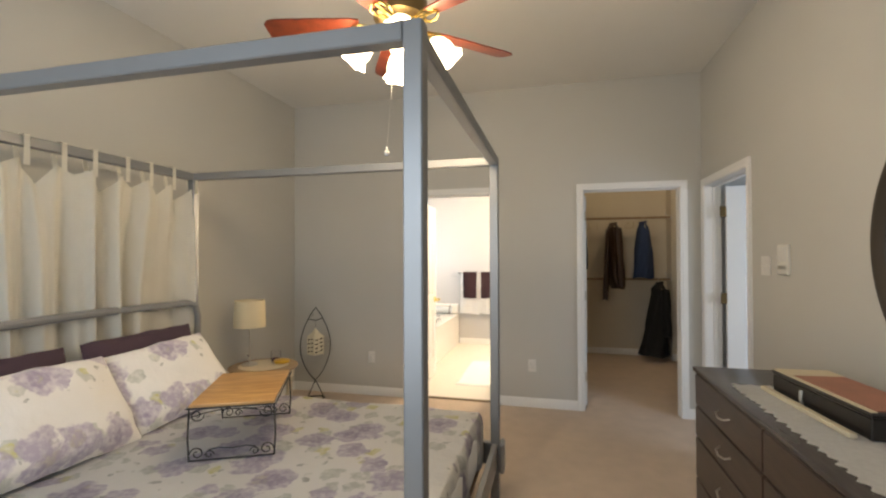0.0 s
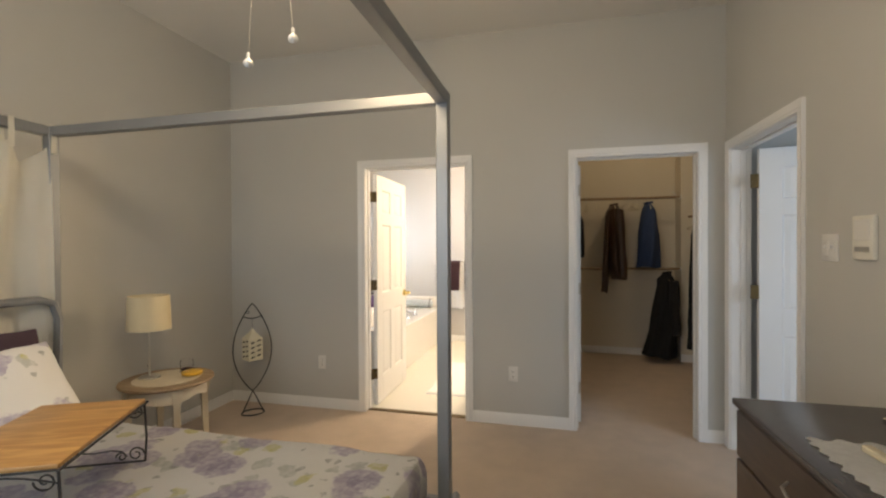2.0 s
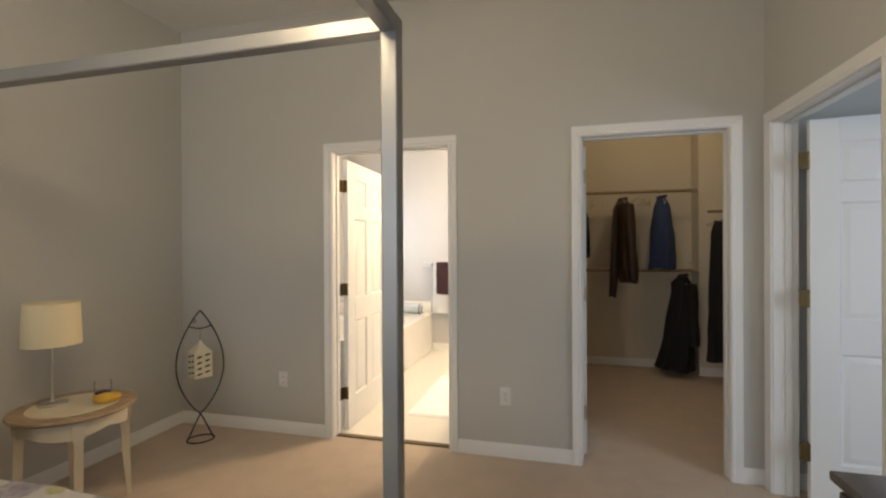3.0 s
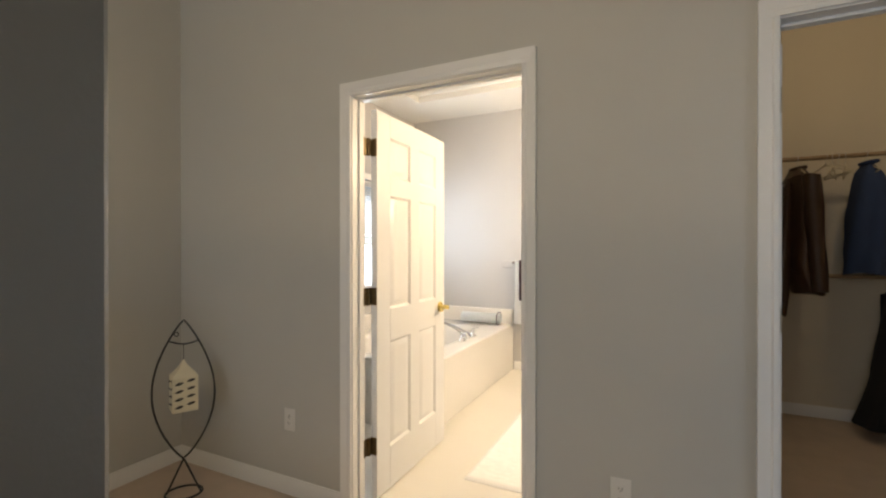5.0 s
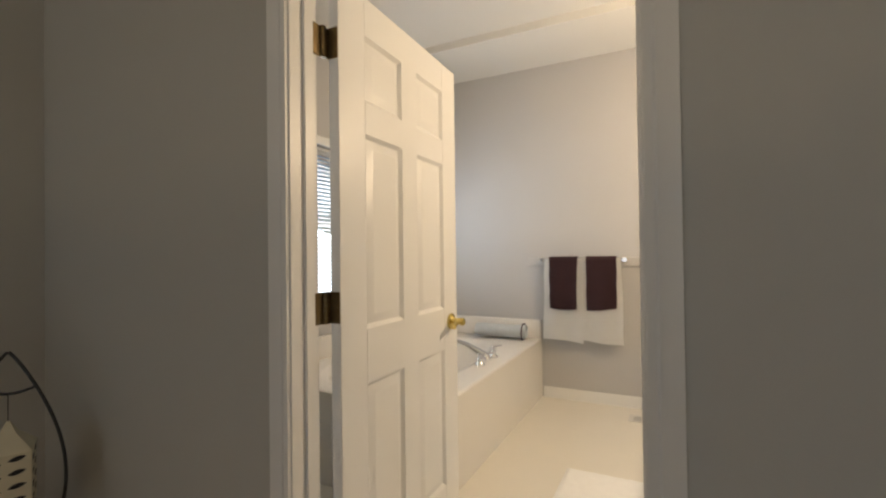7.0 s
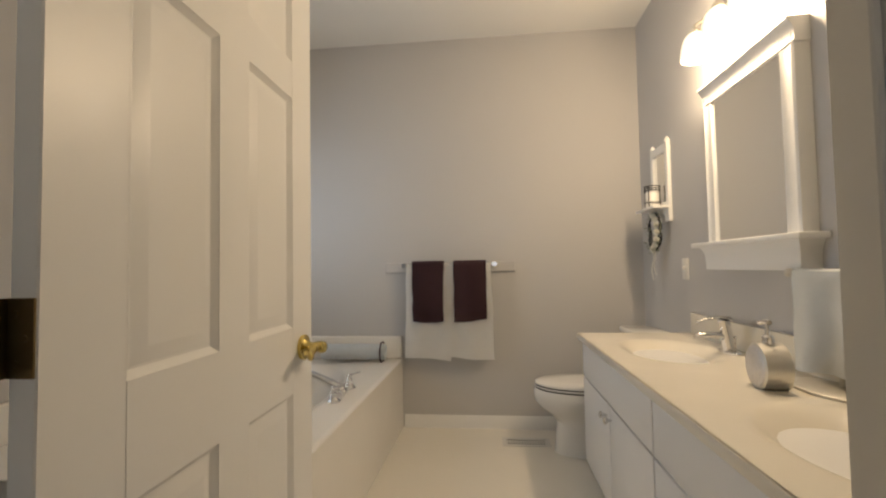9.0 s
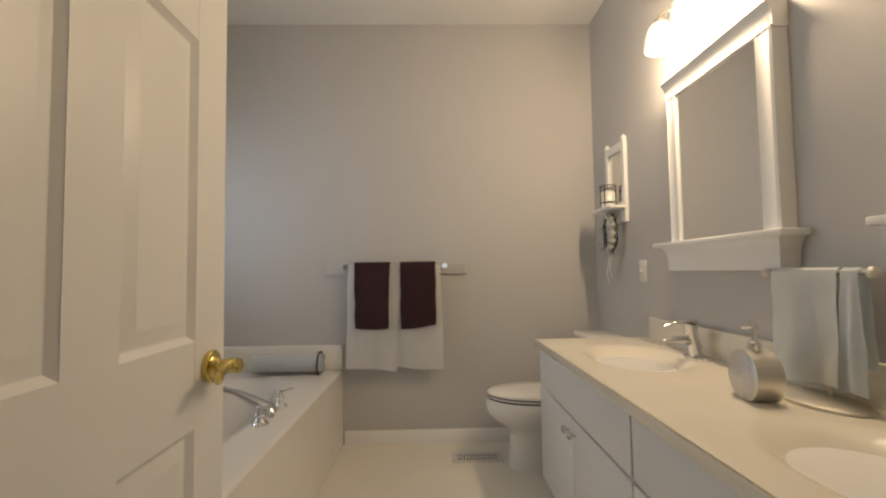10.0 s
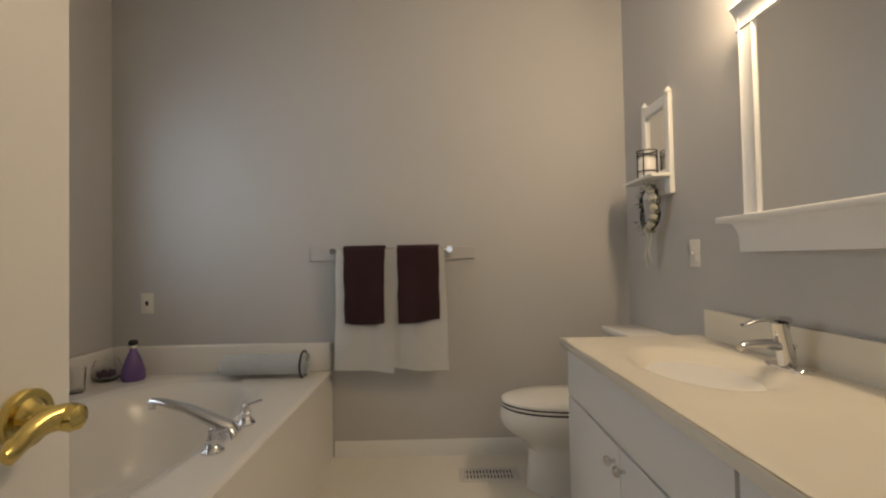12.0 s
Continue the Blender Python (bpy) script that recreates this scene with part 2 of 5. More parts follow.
def lathe(bm, profile, cx=0, cy=0, n=24):
    return loft(bm, [ellipse(cx, cy, z, r, r, n) for r, z in profile])


def tube(bm, pts, r, n=8, closed=False):
    pts = [Vector(p) for p in pts]
    rings = []
    up = None
    m = len(pts)
    for i, p in enumerate(pts):
        a = pts[(i - 1) % m] if closed or i > 0 else p
        b = pts[(i + 1) % m] if closed or i < m - 1 else p
        d = (b - a).normalized()
        if up is None:
            up = d.orthogonal().normalized()
        up = (up - d * up.dot(d)).normalized()
        side = d.cross(up)
        rings.append([p + r * (math.cos(2 * math.pi * k / n) * up + math.sin(2 * math.pi * k / n) * side) for k in range(n)])
    if closed:
        rings.append(rings[0])
    loft(bm, rings, cap=not closed)
    if closed:
        bmesh.ops.remove_doubles(bm, verts=bm.verts, dist=1e-5)
    return bm


def sheet(bm, f, nu, nv, thick=0.0):
    rows = [[bm.verts.new(f(i / nu, j / nv)) for j in range(nv + 1)] for i in range(nu + 1)]
    fs = [bm.faces.new((rows[i][j], rows[i + 1][j], rows[i + 1][j + 1], rows[i][j + 1])) for i in range(nu) for j in range(nv)]
    if thick:
        bmesh.ops.solidify(bm, geom=fs, thickness=thick)
    return bm


def ball(bm, at, r, n=12):
    bmesh.ops.create_uvsphere(bm, u_segments=n, v_segments=max(6, n // 2 + 2), radius=r, matrix=Matrix.Translation(at))
    return bm


def finish(name, bm, material, smooth=True):
    bmesh.ops.recalc_face_normals(bm, faces=bm.faces)
    me = bpy.data.meshes.new(name)
    bm.to_mesh(me)
    bm.free()
    me.materials.append(material)
    if smooth:
        for p in me.polygons:
            p.use_smooth = True
        me.set_sharp_from_angle(angle=radians(35))
    return new(name, me)


def part(name, bm, material, parent, label=""):
    ob = finish(name, bm, material)
    ob.parent = parent
    if label:
        tagged(ob, label)
    return ob


def thing(name, m, label, category, group="", kind=""):
    ob = new(name)
    ob.empty_display_size = 0.1
    ob.matrix_world = m
    return tagged(ob, label, category, group, kind)


def single(name, bm, material, label, category, m=None, group="", kind=""):
    ob = finish(name, bm, material)
    if m is not None:
        ob.matrix_world = m
    return tagged(ob, label, category, group, kind)


def struct(name, bm, material, label, category):
    return single(name, bm, material, label, category, kind="structure")


# ---- structure ----
H = 3.05
FY0, FY1 = 6.163, 6.265


def wall_x(bm, y0, y1, x0, x1, h, holes):
    """A wall along x with openings (xa, xb, za, zb)."""
    x = x0
    for xa, xb, za, zb in sorted(holes):
        box(bm, x, y0, 0, xa, y1, h)
        if za > 0:
            box(bm, xa, y0, 0, xb, y1, za)
        box(bm, xa, y0, zb, xb, y1, h)
        x = xb
    return box(bm, x, y0, 0, x1, y1, h)


def wall_y(bm, x0, x1, y0, y1, h, holes):
    y = y0
    for ya, yb, za, zb in sorted(holes):
        box(bm, x0, y, 0, x1, ya, h)
        if za > 0:
            box(bm, x0, ya, 0, x1, yb, za)
        box(bm, x0, ya, zb, x1, yb, h)
        y = yb
    return box(bm, x0, y, 0, x1, y1, h)


struct("floor", box(bm_new(), -2.99, 1.08, -0.12, 3.2, FY0 + 0.06, 0), M_CARPET, "beige cut-pile carpet of the bedroom", "floor")
struct("floor_closet", box(bm_new(), 0.06, FY0 + 0.06, -0.12, 2.4, 8.9, 0), M_CARPET, "beige cut-pile carpet of the closet", "floor")
struct("floor_bath", box(bm_new(), -2.99, FY0 + 0.06, -0.12, 0.06, 9.18, 0), M_VINYL, "cream vinyl bathroom floor", "floor")
BATH_O, CLOS_O = (-1.583, -0.700, 0, 2.056), (0.119, 0.968, 0, 2.056)
struct("wall_far", wall_x(bm_new(), FY0, FY1, -2.87, 3.2, H, [BATH_O, CLOS_O]), M_WALL, "greige painted wall with two door openings", "wall")
struct("wall_left", wall_y(bm_new(), -2.99, -2.87, 1.08, FY1, H, []), M_WALL, "greige painted bedroom wall behind the bed", "wall")
struct("wall_right", wall_y(bm_new(), 1.13, 1.25, 1.08, FY0, H, [(5.18, 6.085, 0, 2.045)]), M_WALL, "greige painted bedroom wall with a door opening", "wall")
struct("wall_back", wall_x(bm_new(), 1.08, 1.2, -2.87, 1.13, H, [(-2.35, -0.25, 0.75, 2.35)]), M_WALL, "greige painted wall with a wide window", "wall")
struct("ceiling", box(bm_new(), -2.99, 1.08, H, 1.25, FY1, H + 0.12), M_CEIL, "flat off-white bedroom ceiling", "ceiling")
struct("wall_bath_left", wall_y(bm_new(), -2.99, -2.87, FY1, 9.18, H, [(7.5, 8.56, 0.88, 1.98)]), M_BATHWALL, "grey painted bathroom wall with a window", "wall")
struct("wall_bath_back", box(bm_new(), -2.87, 9.05, 0, 0.12, 9.18, H), M_BATHWALL, "grey painted bathroom wall", "wall")
struct("wall_bath_right", box(bm_new(), 0.022, FY1, 0, 0.12, 9.05, H), M_BATHWALL, "grey painted wall above the vanity", "wall")
bm = bm_new()
box(bm, -2.87, 8.40, 2.772, 0.022, 9.05, 2.83)
box(bm, -2.87, FY1, 2.772, 0.022, 6.93, 2.83)
box(bm, -2.87, 6.93, 2.772, -2.45, 8.40, 2.83)
box(bm, -0.40, 6.93, 2.772, 0.022, 8.40, 2.83)
box(bm, -2.87, FY1, 2.83, 0.022, 9.05, 2.95)
struct("ceiling_bath", bm, M_CEIL, "white tray ceiling of the bathroom", "ceiling")
struct("wall_closet_back", box(bm_new(), 0.12, 8.75, 0, 1.42, 8.87, H), M_CLOSET, "cream painted closet wall", "wall")
struct("wall_closet_jog", box(bm_new(), 1.42, 8.49, 0, 2.3, 8.87, H), M_CLOSET, "cream painted closet wall return", "wall")
struct("wall_closet_right", box(bm_new(), 2.2, FY1, 0, 2.32, 8.49, H), M_CLOSET, "cream painted closet wall", "wall")
struct("wall_closet_left", box(bm_new(), 0.12, FY1, 0, 0.128, 8.75, H), M_CLOSET, "cream painted closet wall", "wall")
struct("ceiling_closet", box(bm_new(), 0.12, FY1, H, 2.32, 8.87, H + 0.12), M_CEIL, "off-white closet ceiling", "ceiling")
struct("wall_hall_side", wall_y(bm_new(), 3.08, 3.2, 3.2, FY0, H, [(3.4, 4.8, 0.6, 2.3)]), M_WALL, "plain hall wall with a window", "wall")
struct("wall_hall_end", wall_x(bm_new(), 3.2, 3.32, 1.25, 3.08, H, []), M_WALL, "plain hall wall", "wall")
struct("ceiling_hall", box(bm_new(), 1.25, 3.2, H, 3.2, FY0, H + 0.12), M_CEIL, "off-white hall ceiling", "ceiling")
# threshold
struct("door_threshold", box(bm_new(), -1.565, 6.195, 0.0, -0.718, 6.245, 0.008, 0.003), M_OLDBRASS, "thin metal carpet strip", "threshold")


def baseboard(x0, y0, x1, y1, nx, ny, t=0.014, h=0.088):
    """A board along a wall; (nx, ny) points into the room."""
    bm = bm_new()
    prof = [(0, 0), (t, 0), (t, h * 0.72), (t * 0.6, h * 0.86), (t * 0.45, h), (0, h)]
    loft(bm, [[(x + nx * d, y + ny * d, z) for d, z in prof] for x, y in ((x0, y0), (x1, y1))])
    return struct("baseboard", bm, M_TRIM, "white painted baseboard", "baseboard")


for seg in [(-2.87, FY0, -1.628, FY0, 0, -1), (-0.655, FY0, 0.075, FY0, 0, -1), (1.012, FY0, 1.13, FY0, 0, -1),
            (-2.87, 1.2, -2.87, 6.149, 1, 0), (1.13, 1.2, 1.13, 5.13, -1, 0), (-2.856, 1.2, 1.116, 1.2, 0, 1),
            (-1.64, 9.05, 0.022, 9.05, 0, -1), (0.022, 8.35, 0.022, 9.036, -1, 0),
            (0.128, 8.75, 1.42, 8.75, 0, -1), (1.42, 8.49, 2.2, 8.49, 0, -1), (1.25, FY0, 3.08, FY0, 0, -1)]:
    baseboard(*seg)


def casing_strip(bm, p0, p1, out, across, w=0.057):
    """Moulded casing from p0 to p1; across points away from the opening, out into the room."""
    prof = [(0, 0), (0, 0.011), (w * 0.25, 0.014), (w * 0.35, 0.011), (w * 0.75, 0.017), (w, 0.019), (w, 0)]
    p0, p1, out, across = Vector(p0), Vector(p1), Vector(out), Vector(across)
    return loft(bm, [[p + across * a + out * d for a, d in prof] for p in (p0, p1)])


def door_frame(name, along, a0, a1, top, c0, c1, faces, label):
    """Jamb, stops and casings of an opening from a0 to a1 on a wall from c0 to c1."""
    X = along == "x"

    def P(a, c, z):
        return Vector((a, c, z)) if X else Vector((c, a, z))
    fr = thing(name, Matrix.Identity(4), label, "door frame", kind="structure")
    t = 0.018
    k = 0.013

    def bx(u0, v0, z0, u1, v1, z1):
        return box(bm_new(), u0, v0, z0, u1, v1, z1, 0.002) if X else box(bm_new(), v0, u0, z0, v1, u1, z1, 0.002)
    part("jamb", bx(a0 - 0.002, c0 - 0.002, 0, a0 + t, c1 + 0.002, top), M_TRIM, fr)
    part("jamb", bx(a1 - t, c0 - 0.002, 0, a1 + 0.002, c1 + 0.002, top), M_TRIM, fr)
    part("head_jamb", bx(a0 + t, c0 - 0.002, top - t, a1 - t, c1 + 0.002, top + 0.002), M_TRIM, fr)
    mid = c0 + (c1 - c0) * 0.45
    part("stop", bx(a0 + t, mid, 0, a0 + t + 0.009, mid + 0.035, top - t), M_TRIM, fr)
    part("stop", bx(a1 - t - 0.009, mid, 0, a1 - t, mid + 0.035, top - t), M_TRIM, fr)
    part("stop", bx(a0 + t + 0.011, mid, top - t - 0.011, a1 - t - 0.011, mid + 0.035, top - t), M_TRIM, fr)
    for c, s in faces:
        out = P(0, s, 0)
        e = c + s * 0.0005
        part("casing", casing_strip(bm_new(), P(a0 + k, e, 0), P(a0 + k, e, top + 0.044), out, P(-1, 0, 0)), M_TRIM, fr)
        part("casing", casing_strip(bm_new(), P(a1 - k, e, 0), P(a1 - k, e, top + 0.044), out, P(1, 0, 0)), M_TRIM, fr)
        part("head_casing", casing_strip(bm_new(), P(a0 - 0.0436, e + s * 0.0025, top - k), P(a1 + 0.0436, e + s * 0.0025, top - k), out, Vector((0, 0, 1))), M_TRIM, fr)
    return fr


door_frame("door_frame_1", "x", -1.583, -0.700, 2.056, FY0, FY1, [(FY0, -1)], "white moulded casing of the bathroom doorway")
door_frame("door_frame_2", "x", 0.119, 0.968, 2.056, FY0, FY1, [(FY0, -1)], "white moulded casing of the closet doorway")
door_frame("door_frame_3", "y", 5.18, 6.085, 2.045, 1.13, 1.25, [(1.13, -1)], "white moulded casing of the hall doorway")


def panel_door(name, m, w, label, h=2.01, t=0.035, mirrored=1):
    """A six-panel leaf, hinged at x = 0, running along +x, its faces at y = 0 and -t."""
    d = thing(name, m, label, "door", kind="structure")
    st, cs = 0.13, 0.11
    rows = [(0.0, 0.23), (0.80, 0.97), (1.58, 1.68), (1.89, h)]
    cx = w / 2
    part("stile", box(bm_new(), 0, -t, 0.008, st, 0, h, 0.002), M_TRIM, d)
    part("stile", box(bm_new(), w - st, -t, 0.008, w, 0, h, 0.002), M_TRIM, d)
    for a, b in rows:
        part("rail", box(bm_new(), st, -t, max(a, 0.008), w - st, 0, b), M_TRIM, d)
    for (a0, a1), (b0, b1) in zip(rows, rows[1:]):
        part("mullion", box(bm_new(), cx - cs / 2, -t, a1, cx + cs / 2, 0, b0), M_TRIM, d)
        for x0, x1 in ((st, cx - cs / 2), (cx + cs / 2, w - st)):
            bm = bm_new()
            box(bm, x0, -t + 0.011, a1, x1, -0.011, b0)
            for s, y in ((1, -0.011), (-1, -t + 0.011)):
                rings = []
                for ins, dep in ((0.016, 0.0), (0.040, 0.0085), (0.044, 0.0085)):
                    rings.append([(x0 + ins, y + s * dep, a1 + ins), (x1 - ins, y + s * dep, a1 + ins), (x1 - ins, y + s * dep, b0 - ins), (x0 + ins, y + s * dep, b0 - ins)])
                loft(bm, rings)
                # sticking: a small slope from the frame down to the field
                loft(bm, [[(x0, y + s * 0.010, a1), (x1, y + s * 0.010, a1), (x1, y + s * 0.010, b0), (x0, y + s * 0.010, b0)],
                          [(x0 + 0.012, y, a1 + 0.012), (x1 - 0.012, y, a1 + 0.012), (x1 - 0.012, y, b0 - 0.012), (x0 + 0.012, y, b0 - 0.012)]], cap=False)
            part("panel", bm, M_TRIM, d)
    return d


def butt_hinge(d, z, face, material):
    """A hinge between the leaf's edge and the jamb, whose face lies at local y = face."""
    bm = bm_new()
    box(bm, -0.0032, -0.034, z - 0.045, 0.0002, -0.001, z + 0.045, 0.0006)
    box(bm, -0.020, face - 0.010, z - 0.045, -0.0005, face - 0.0065, z + 0.045, 0.0006)
    h = part("hinge", bm, material, d, "worn metal butt hinge")
    bm = bm_new()
    box(bm, -0.075, face - 0.0032, z - 0.045, -0.020, face + 0.0003, z + 0.045, 0.0006)
    part("jamb_leaf", bm, material, h)
    for k in range(5):
        bm = bm_new()
        c = z + (k - 2) * 0.018
        tube(bm, [(-0.02, face - 0.007, c - 0.0088), (-0.02, face - 0.007, c + 0.0088)], 0.0085, 10)
        part("knuckle", bm, material, h)
    for x, y, zz in ((-0.0045, -0.012, 0.028), (-0.0045, -0.024, 0.0), (-0.0045, -0.012, -0.028)):
        bm = bm_new()
        tube(bm, [(-0.001, y, z + zz), (x, y, z + zz)], 0.0038, 8)
        part("screw", bm, material, h)
    return h


def hinge_on(d, z, y=0.0, material=None):
    bm = bm_new()
    tube(bm, [(-0.006, y + 0.006, z - 0.045), (-0.006, y + 0.006, z + 0.045)], 0.0065, 10)
    box(bm, -0.048, y + 0.001, z - 0.045, -0.010, y + 0.005, z + 0.045)
    box(bm, -0.003, y + 0.003, z - 0.045, -0.0005, y + 0.034, z + 0.045)
    h = part("hinge", bm, material or M_OLDBRASS, d, "antique brass hinge")
    for k in range(-2, 3):
        b2 = bm_new()
        tube(b2, [(-0.006, y + 0.006, z + k * 0.018 - 0.006), (-0.006, y + 0.006, z + k * 0.018 + 0.006)], 0.0078, 10)
        part("knuckle", b2, material or M_OLDBRASS, h)
    return h


def lever(d, x, z, t=0.035):
    for s, y in ((1, 0.0), (-1, -t)):
        bm = bm_new()
        tube(bm, [(x, y, z), (x, y + s * 0.006, z), (x, y + s * 0.012, z)], 0.034, 24)
        bmesh.ops.bevel(bm, geom=[e for e in bm.edges], offset=0.002, segments=1, affect="EDGES")
        rose = part("rose", bm, M_BRASS, d, "polished brass rose")
        bm = bm_new()
        loft(bm, [[(x + q * math.cos(2 * math.pi * k / 16), y + s * o, z + q * math.sin(2 * math.pi * k / 16)) for k in range(16)]
                  for o, q in ((0.010, 0.027), (0.016, 0.019), (0.026, 0.0135), (0.046, 0.0145), (0.058, 0.0165), (0.066, 0.014), (0.070, 0.007))])
        part("neck", bm, M_BRASS, rose)
        bm = bm_new()
        rings = []
        for k in range(11):
            u = k / 10
            cx, cz, cy = x + 0.006 - 0.092 * u, z + 0.005 * math.sin(u * 5.5) - 0.006 * u, y + s * (0.055 - 0.012 * math.sin(u * 3.1) + 0.004 * u)
            hz, hy = 0.0155 - 0.004 * u - (0.006 if k == 10 else 0), 0.0115 - 0.002 * u - (0.005 if k == 10 else 0)
            rings.append([(cx, cy + hy * math.cos(2 * math.pi * j / 12), cz + hz * math.sin(2 * math.pi * j / 12)) for j in range(12)])
        loft(bm, rings)
        part("lever", bm, M_BRASS, rose, "polished brass wave lever")


# bathroom door: hinged at the left jamb, standing open a little past square
bd = panel_door("door_1", pose(-1.555, 6.305, 0, 0, 0, 91.0), 0.813, "open white six-panel bathroom door with brass hardware")
for z in (0.279, 1.05, 1.815):
    butt_hinge(bd, z, 0.0095, M_OLDBRASS)
lever(bd, 0.742, 0.91)
# closet door: folded back inside the closet, seen edge on
cdoor = panel_door("door_2", pose(0.135, 6.31, 0, 0, 0, 91.0), 0.76, "open white six-panel closet door seen edge on")
for z in (0.279, 1.05, 1.815):
    butt_hinge(cdoor, z, -0.003, M_NICKEL)
hd = panel_door("door_3", pose(1.262, 6.012, 0, 0, 0, -4), 0.82, "open white six-panel hall door")
for z in (0.279, 1.08, 1.80):
    hinge_on(hd, z, -0.035 - 0.004)


# ---- bedroom ----
def noise2(x, y, s=1.0, seed=0.0):
    return noise.noise(Vector((x * s + seed, y * s - seed, seed * 1.7)))


PX0, PX1, PY0, PY1, PZ = -2.635, -0.479, 2.862, 4.488, 2.035
bed = thing("canopy_bed", pose(-1.55, 3.67, 0), "grey painted metal canopy bed with square posts and rails", "bed")


def bedpart(name, x0, y0, z0, x1, y1, z1, bev=0.004, label=""):
    return part(name, box(bm_new(), x0 + 1.55, y0 - 3.67, z0, x1 + 1.55, y1 - 3.67, z1, bev), M_STEEL, bed, label)


r = 0.0258
for x in (PX0, PX1):
    for y in (PY0, PY1):
        out = 0.011 if (x, y) == (PX1, PY0) else 0
        bedpart("post", x + out - r, y - r, 0, x + out + r, y + r, PZ)
for y in (PY0, PY1):
    bedpart("canopy_rail", PX0 + r, y - r * 0.97, PZ - 0.052, PX1 - r + (0.011 if y == PY0 else 0), y + r * 0.97, PZ - 0.001)
for x in (PX0, PX1):
    bedpart("canopy_rail", x - r * 0.97, PY0 + r, PZ - 0.052, x + r * 0.97, PY1 - r, PZ - 0.001)
for y in (PY0, PY1):
    bedpart("side_rail", PX0 + r, y - 0.015, 0.20, PX1 - r + (0.011 if y == PY0 else 0), y + 0.015, 0.33)
bedpart("foot_rail", PX1 - 0.015, PY0 + r, 0.20, PX1 + 0.015, PY1 - r, 0.33)
for y in (PY0, PY1):
    bedpart("bracket", PX1 + r - 0.002, y - 0.05, 0.16, PX1 + r + 0.03, y + 0.05, 0.34, 0.012, "dark cast bracket")
bm = bm_new()
hb = [(-2.60, PY0 + 0.0, 0.62), (-2.585, PY0 + 0.0, 1.02), (-2.58, PY0 + 0.03, 1.10), (-2.58, PY0 + 0.10, 1.125)]
hb = hb + [(-2.58, 3.67, 1.135)] + [(x, 2 * 3.67 - y, z) for x, y, z in hb[::-1]]
tube(bm, [(x + 1.55, y - 3.67, z) for x, y, z in hb], 0.022, 8)
part("headboard_bar", bm, M_STEEL, bed)
bedpart("headboard_panel", -2.612, PY0 + 0.06, 0.45, -2.6, PY1 - 0.06, 0.60)
bm = bm_new()
for k in range(7):
    x = -2.4 + k * 0.3
    box(bm, x + 1.5, PY0 + 0.016 - 3.67, 0.22, x + 1.6, PY1 - 0.016 - 3.67, 0.25)
part("slat_base", bm, M_OAK, bed)

# mattress, comforter
single("mattress", box(bm_new(), -2.56, 2.93, 0.25, -0.54, 4.41, 0.49, 0.05, 3), M_WHITETOWEL, "thick white mattress under the comforter", "mattress")


def comforter(u, v):
    # u across the bed from near side to far side, v from head to foot
    L, Wd, drop = 1.965, 1.46, 0.30
    a = u * (Wd + 2 * drop) - drop
    b = v * (L + drop * 0.9)
    x, y, z = -2.54 + b, 2.94 + a, 0.532
    sag = 0.012 * noise2(x, y, 3.0, 2.0) + 0.005 * noise2(x, y, 11.0, 4.0)
    z += sag
    rr = 0.06
    hang = 0.0
    if a < 0:
        hang = -a
        y = 2.94 - min(hang, rr) * 0.6 - 0.008
    elif a > Wd:
        hang = a - Wd
        y = 2.94 + Wd + min(hang, rr) * 0.6 + 0.008
    if hang:
        z -= max(0, hang - rr * 0.25) if hang > rr else hang * hang / rr * 0.75
        y += (0.018 * math.sin(x * 17) + 0.01 * math.sin(x * 37 + 1)) * min(1, hang * 4) * (1 if a > 0 else -1)
    if b > L:
        h2 = b - L
        x = -2.54 + L + min(h2, rr) * 0.55
        z -= max(0, h2 - rr * 0.25) if h2 > rr else h2 * h2 / rr * 0.75
        x += (0.016 * math.sin(y * 15) + 0.008 * math.sin(y * 33)) * min(1, h2 * 4)
    return (x, y, max(z, 0.215 + 0.01 * u))


bm = sheet(bm_new(), comforter, 84, 90, 0.012)
single("comforter", bm, M_FLORAL, "white comforter printed with lilac flowers and grey leaves", "comforter")


def pillow(name, m, w, h, d, material, label, group):
    def f(s):
        def g(u, v):
            a, b = 2 * u - 1, 2 * v - 1
            k = max(0.0, (1 - abs(a) ** 2.6) * (1 - abs(b) ** 2.6)) ** 0.42
            pin = 1 - 0.06 * (a * a * (1 - b * b) + 0)
            edge = 1 - 0.05 * b * b * (1 - a * a)
            return (a * w / 2 * edge, s * (d / 2 * k + 0.004) + 0.012 * noise2(a, b, 2.2, 3 + s), b * h / 2 * pin + 0.01 * noise2(a, b, 3, 9))
        return g
    bm = bm_new()
    sheet(bm, f(1), 22, 16)
    sheet(bm, f(-1), 22, 16)
    bmesh.ops.remove_doubles(bm, verts=bm.verts, dist=0.012)
    return single(name, bm, material, label, "pillow", m, group)


PG = "pillows on the bed"
for yy in (3.22, 4.02):
    pillow("pillow", pose(-2.475, yy - 0.05, 0.775, -14, 0, 90), 0.72, 0.44, 0.14, M_PLUM, "dark plum pillow leaning on the headboard bar", PG)
pillow("pillow", pose(-2.27, 3.25, 0.745, -34, 2, 91), 0.76, 0.47, 0.19, M_FLORAL, "floral pillow leaning on a plum pillow", PG)
pillow("pillow", pose(-2.29, 3.95, 0.735, -36, -3, 86), 0.68, 0.46, 0.19, M_FLORAL, "floral pillow leaning on a plum pillow", PG)

# curtain tied to the head rail
curtain = thing("bed_curtain", pose(PX0, 3.67, 0), "cream tab-top curtain hanging behind the headboard bar", "curtain")


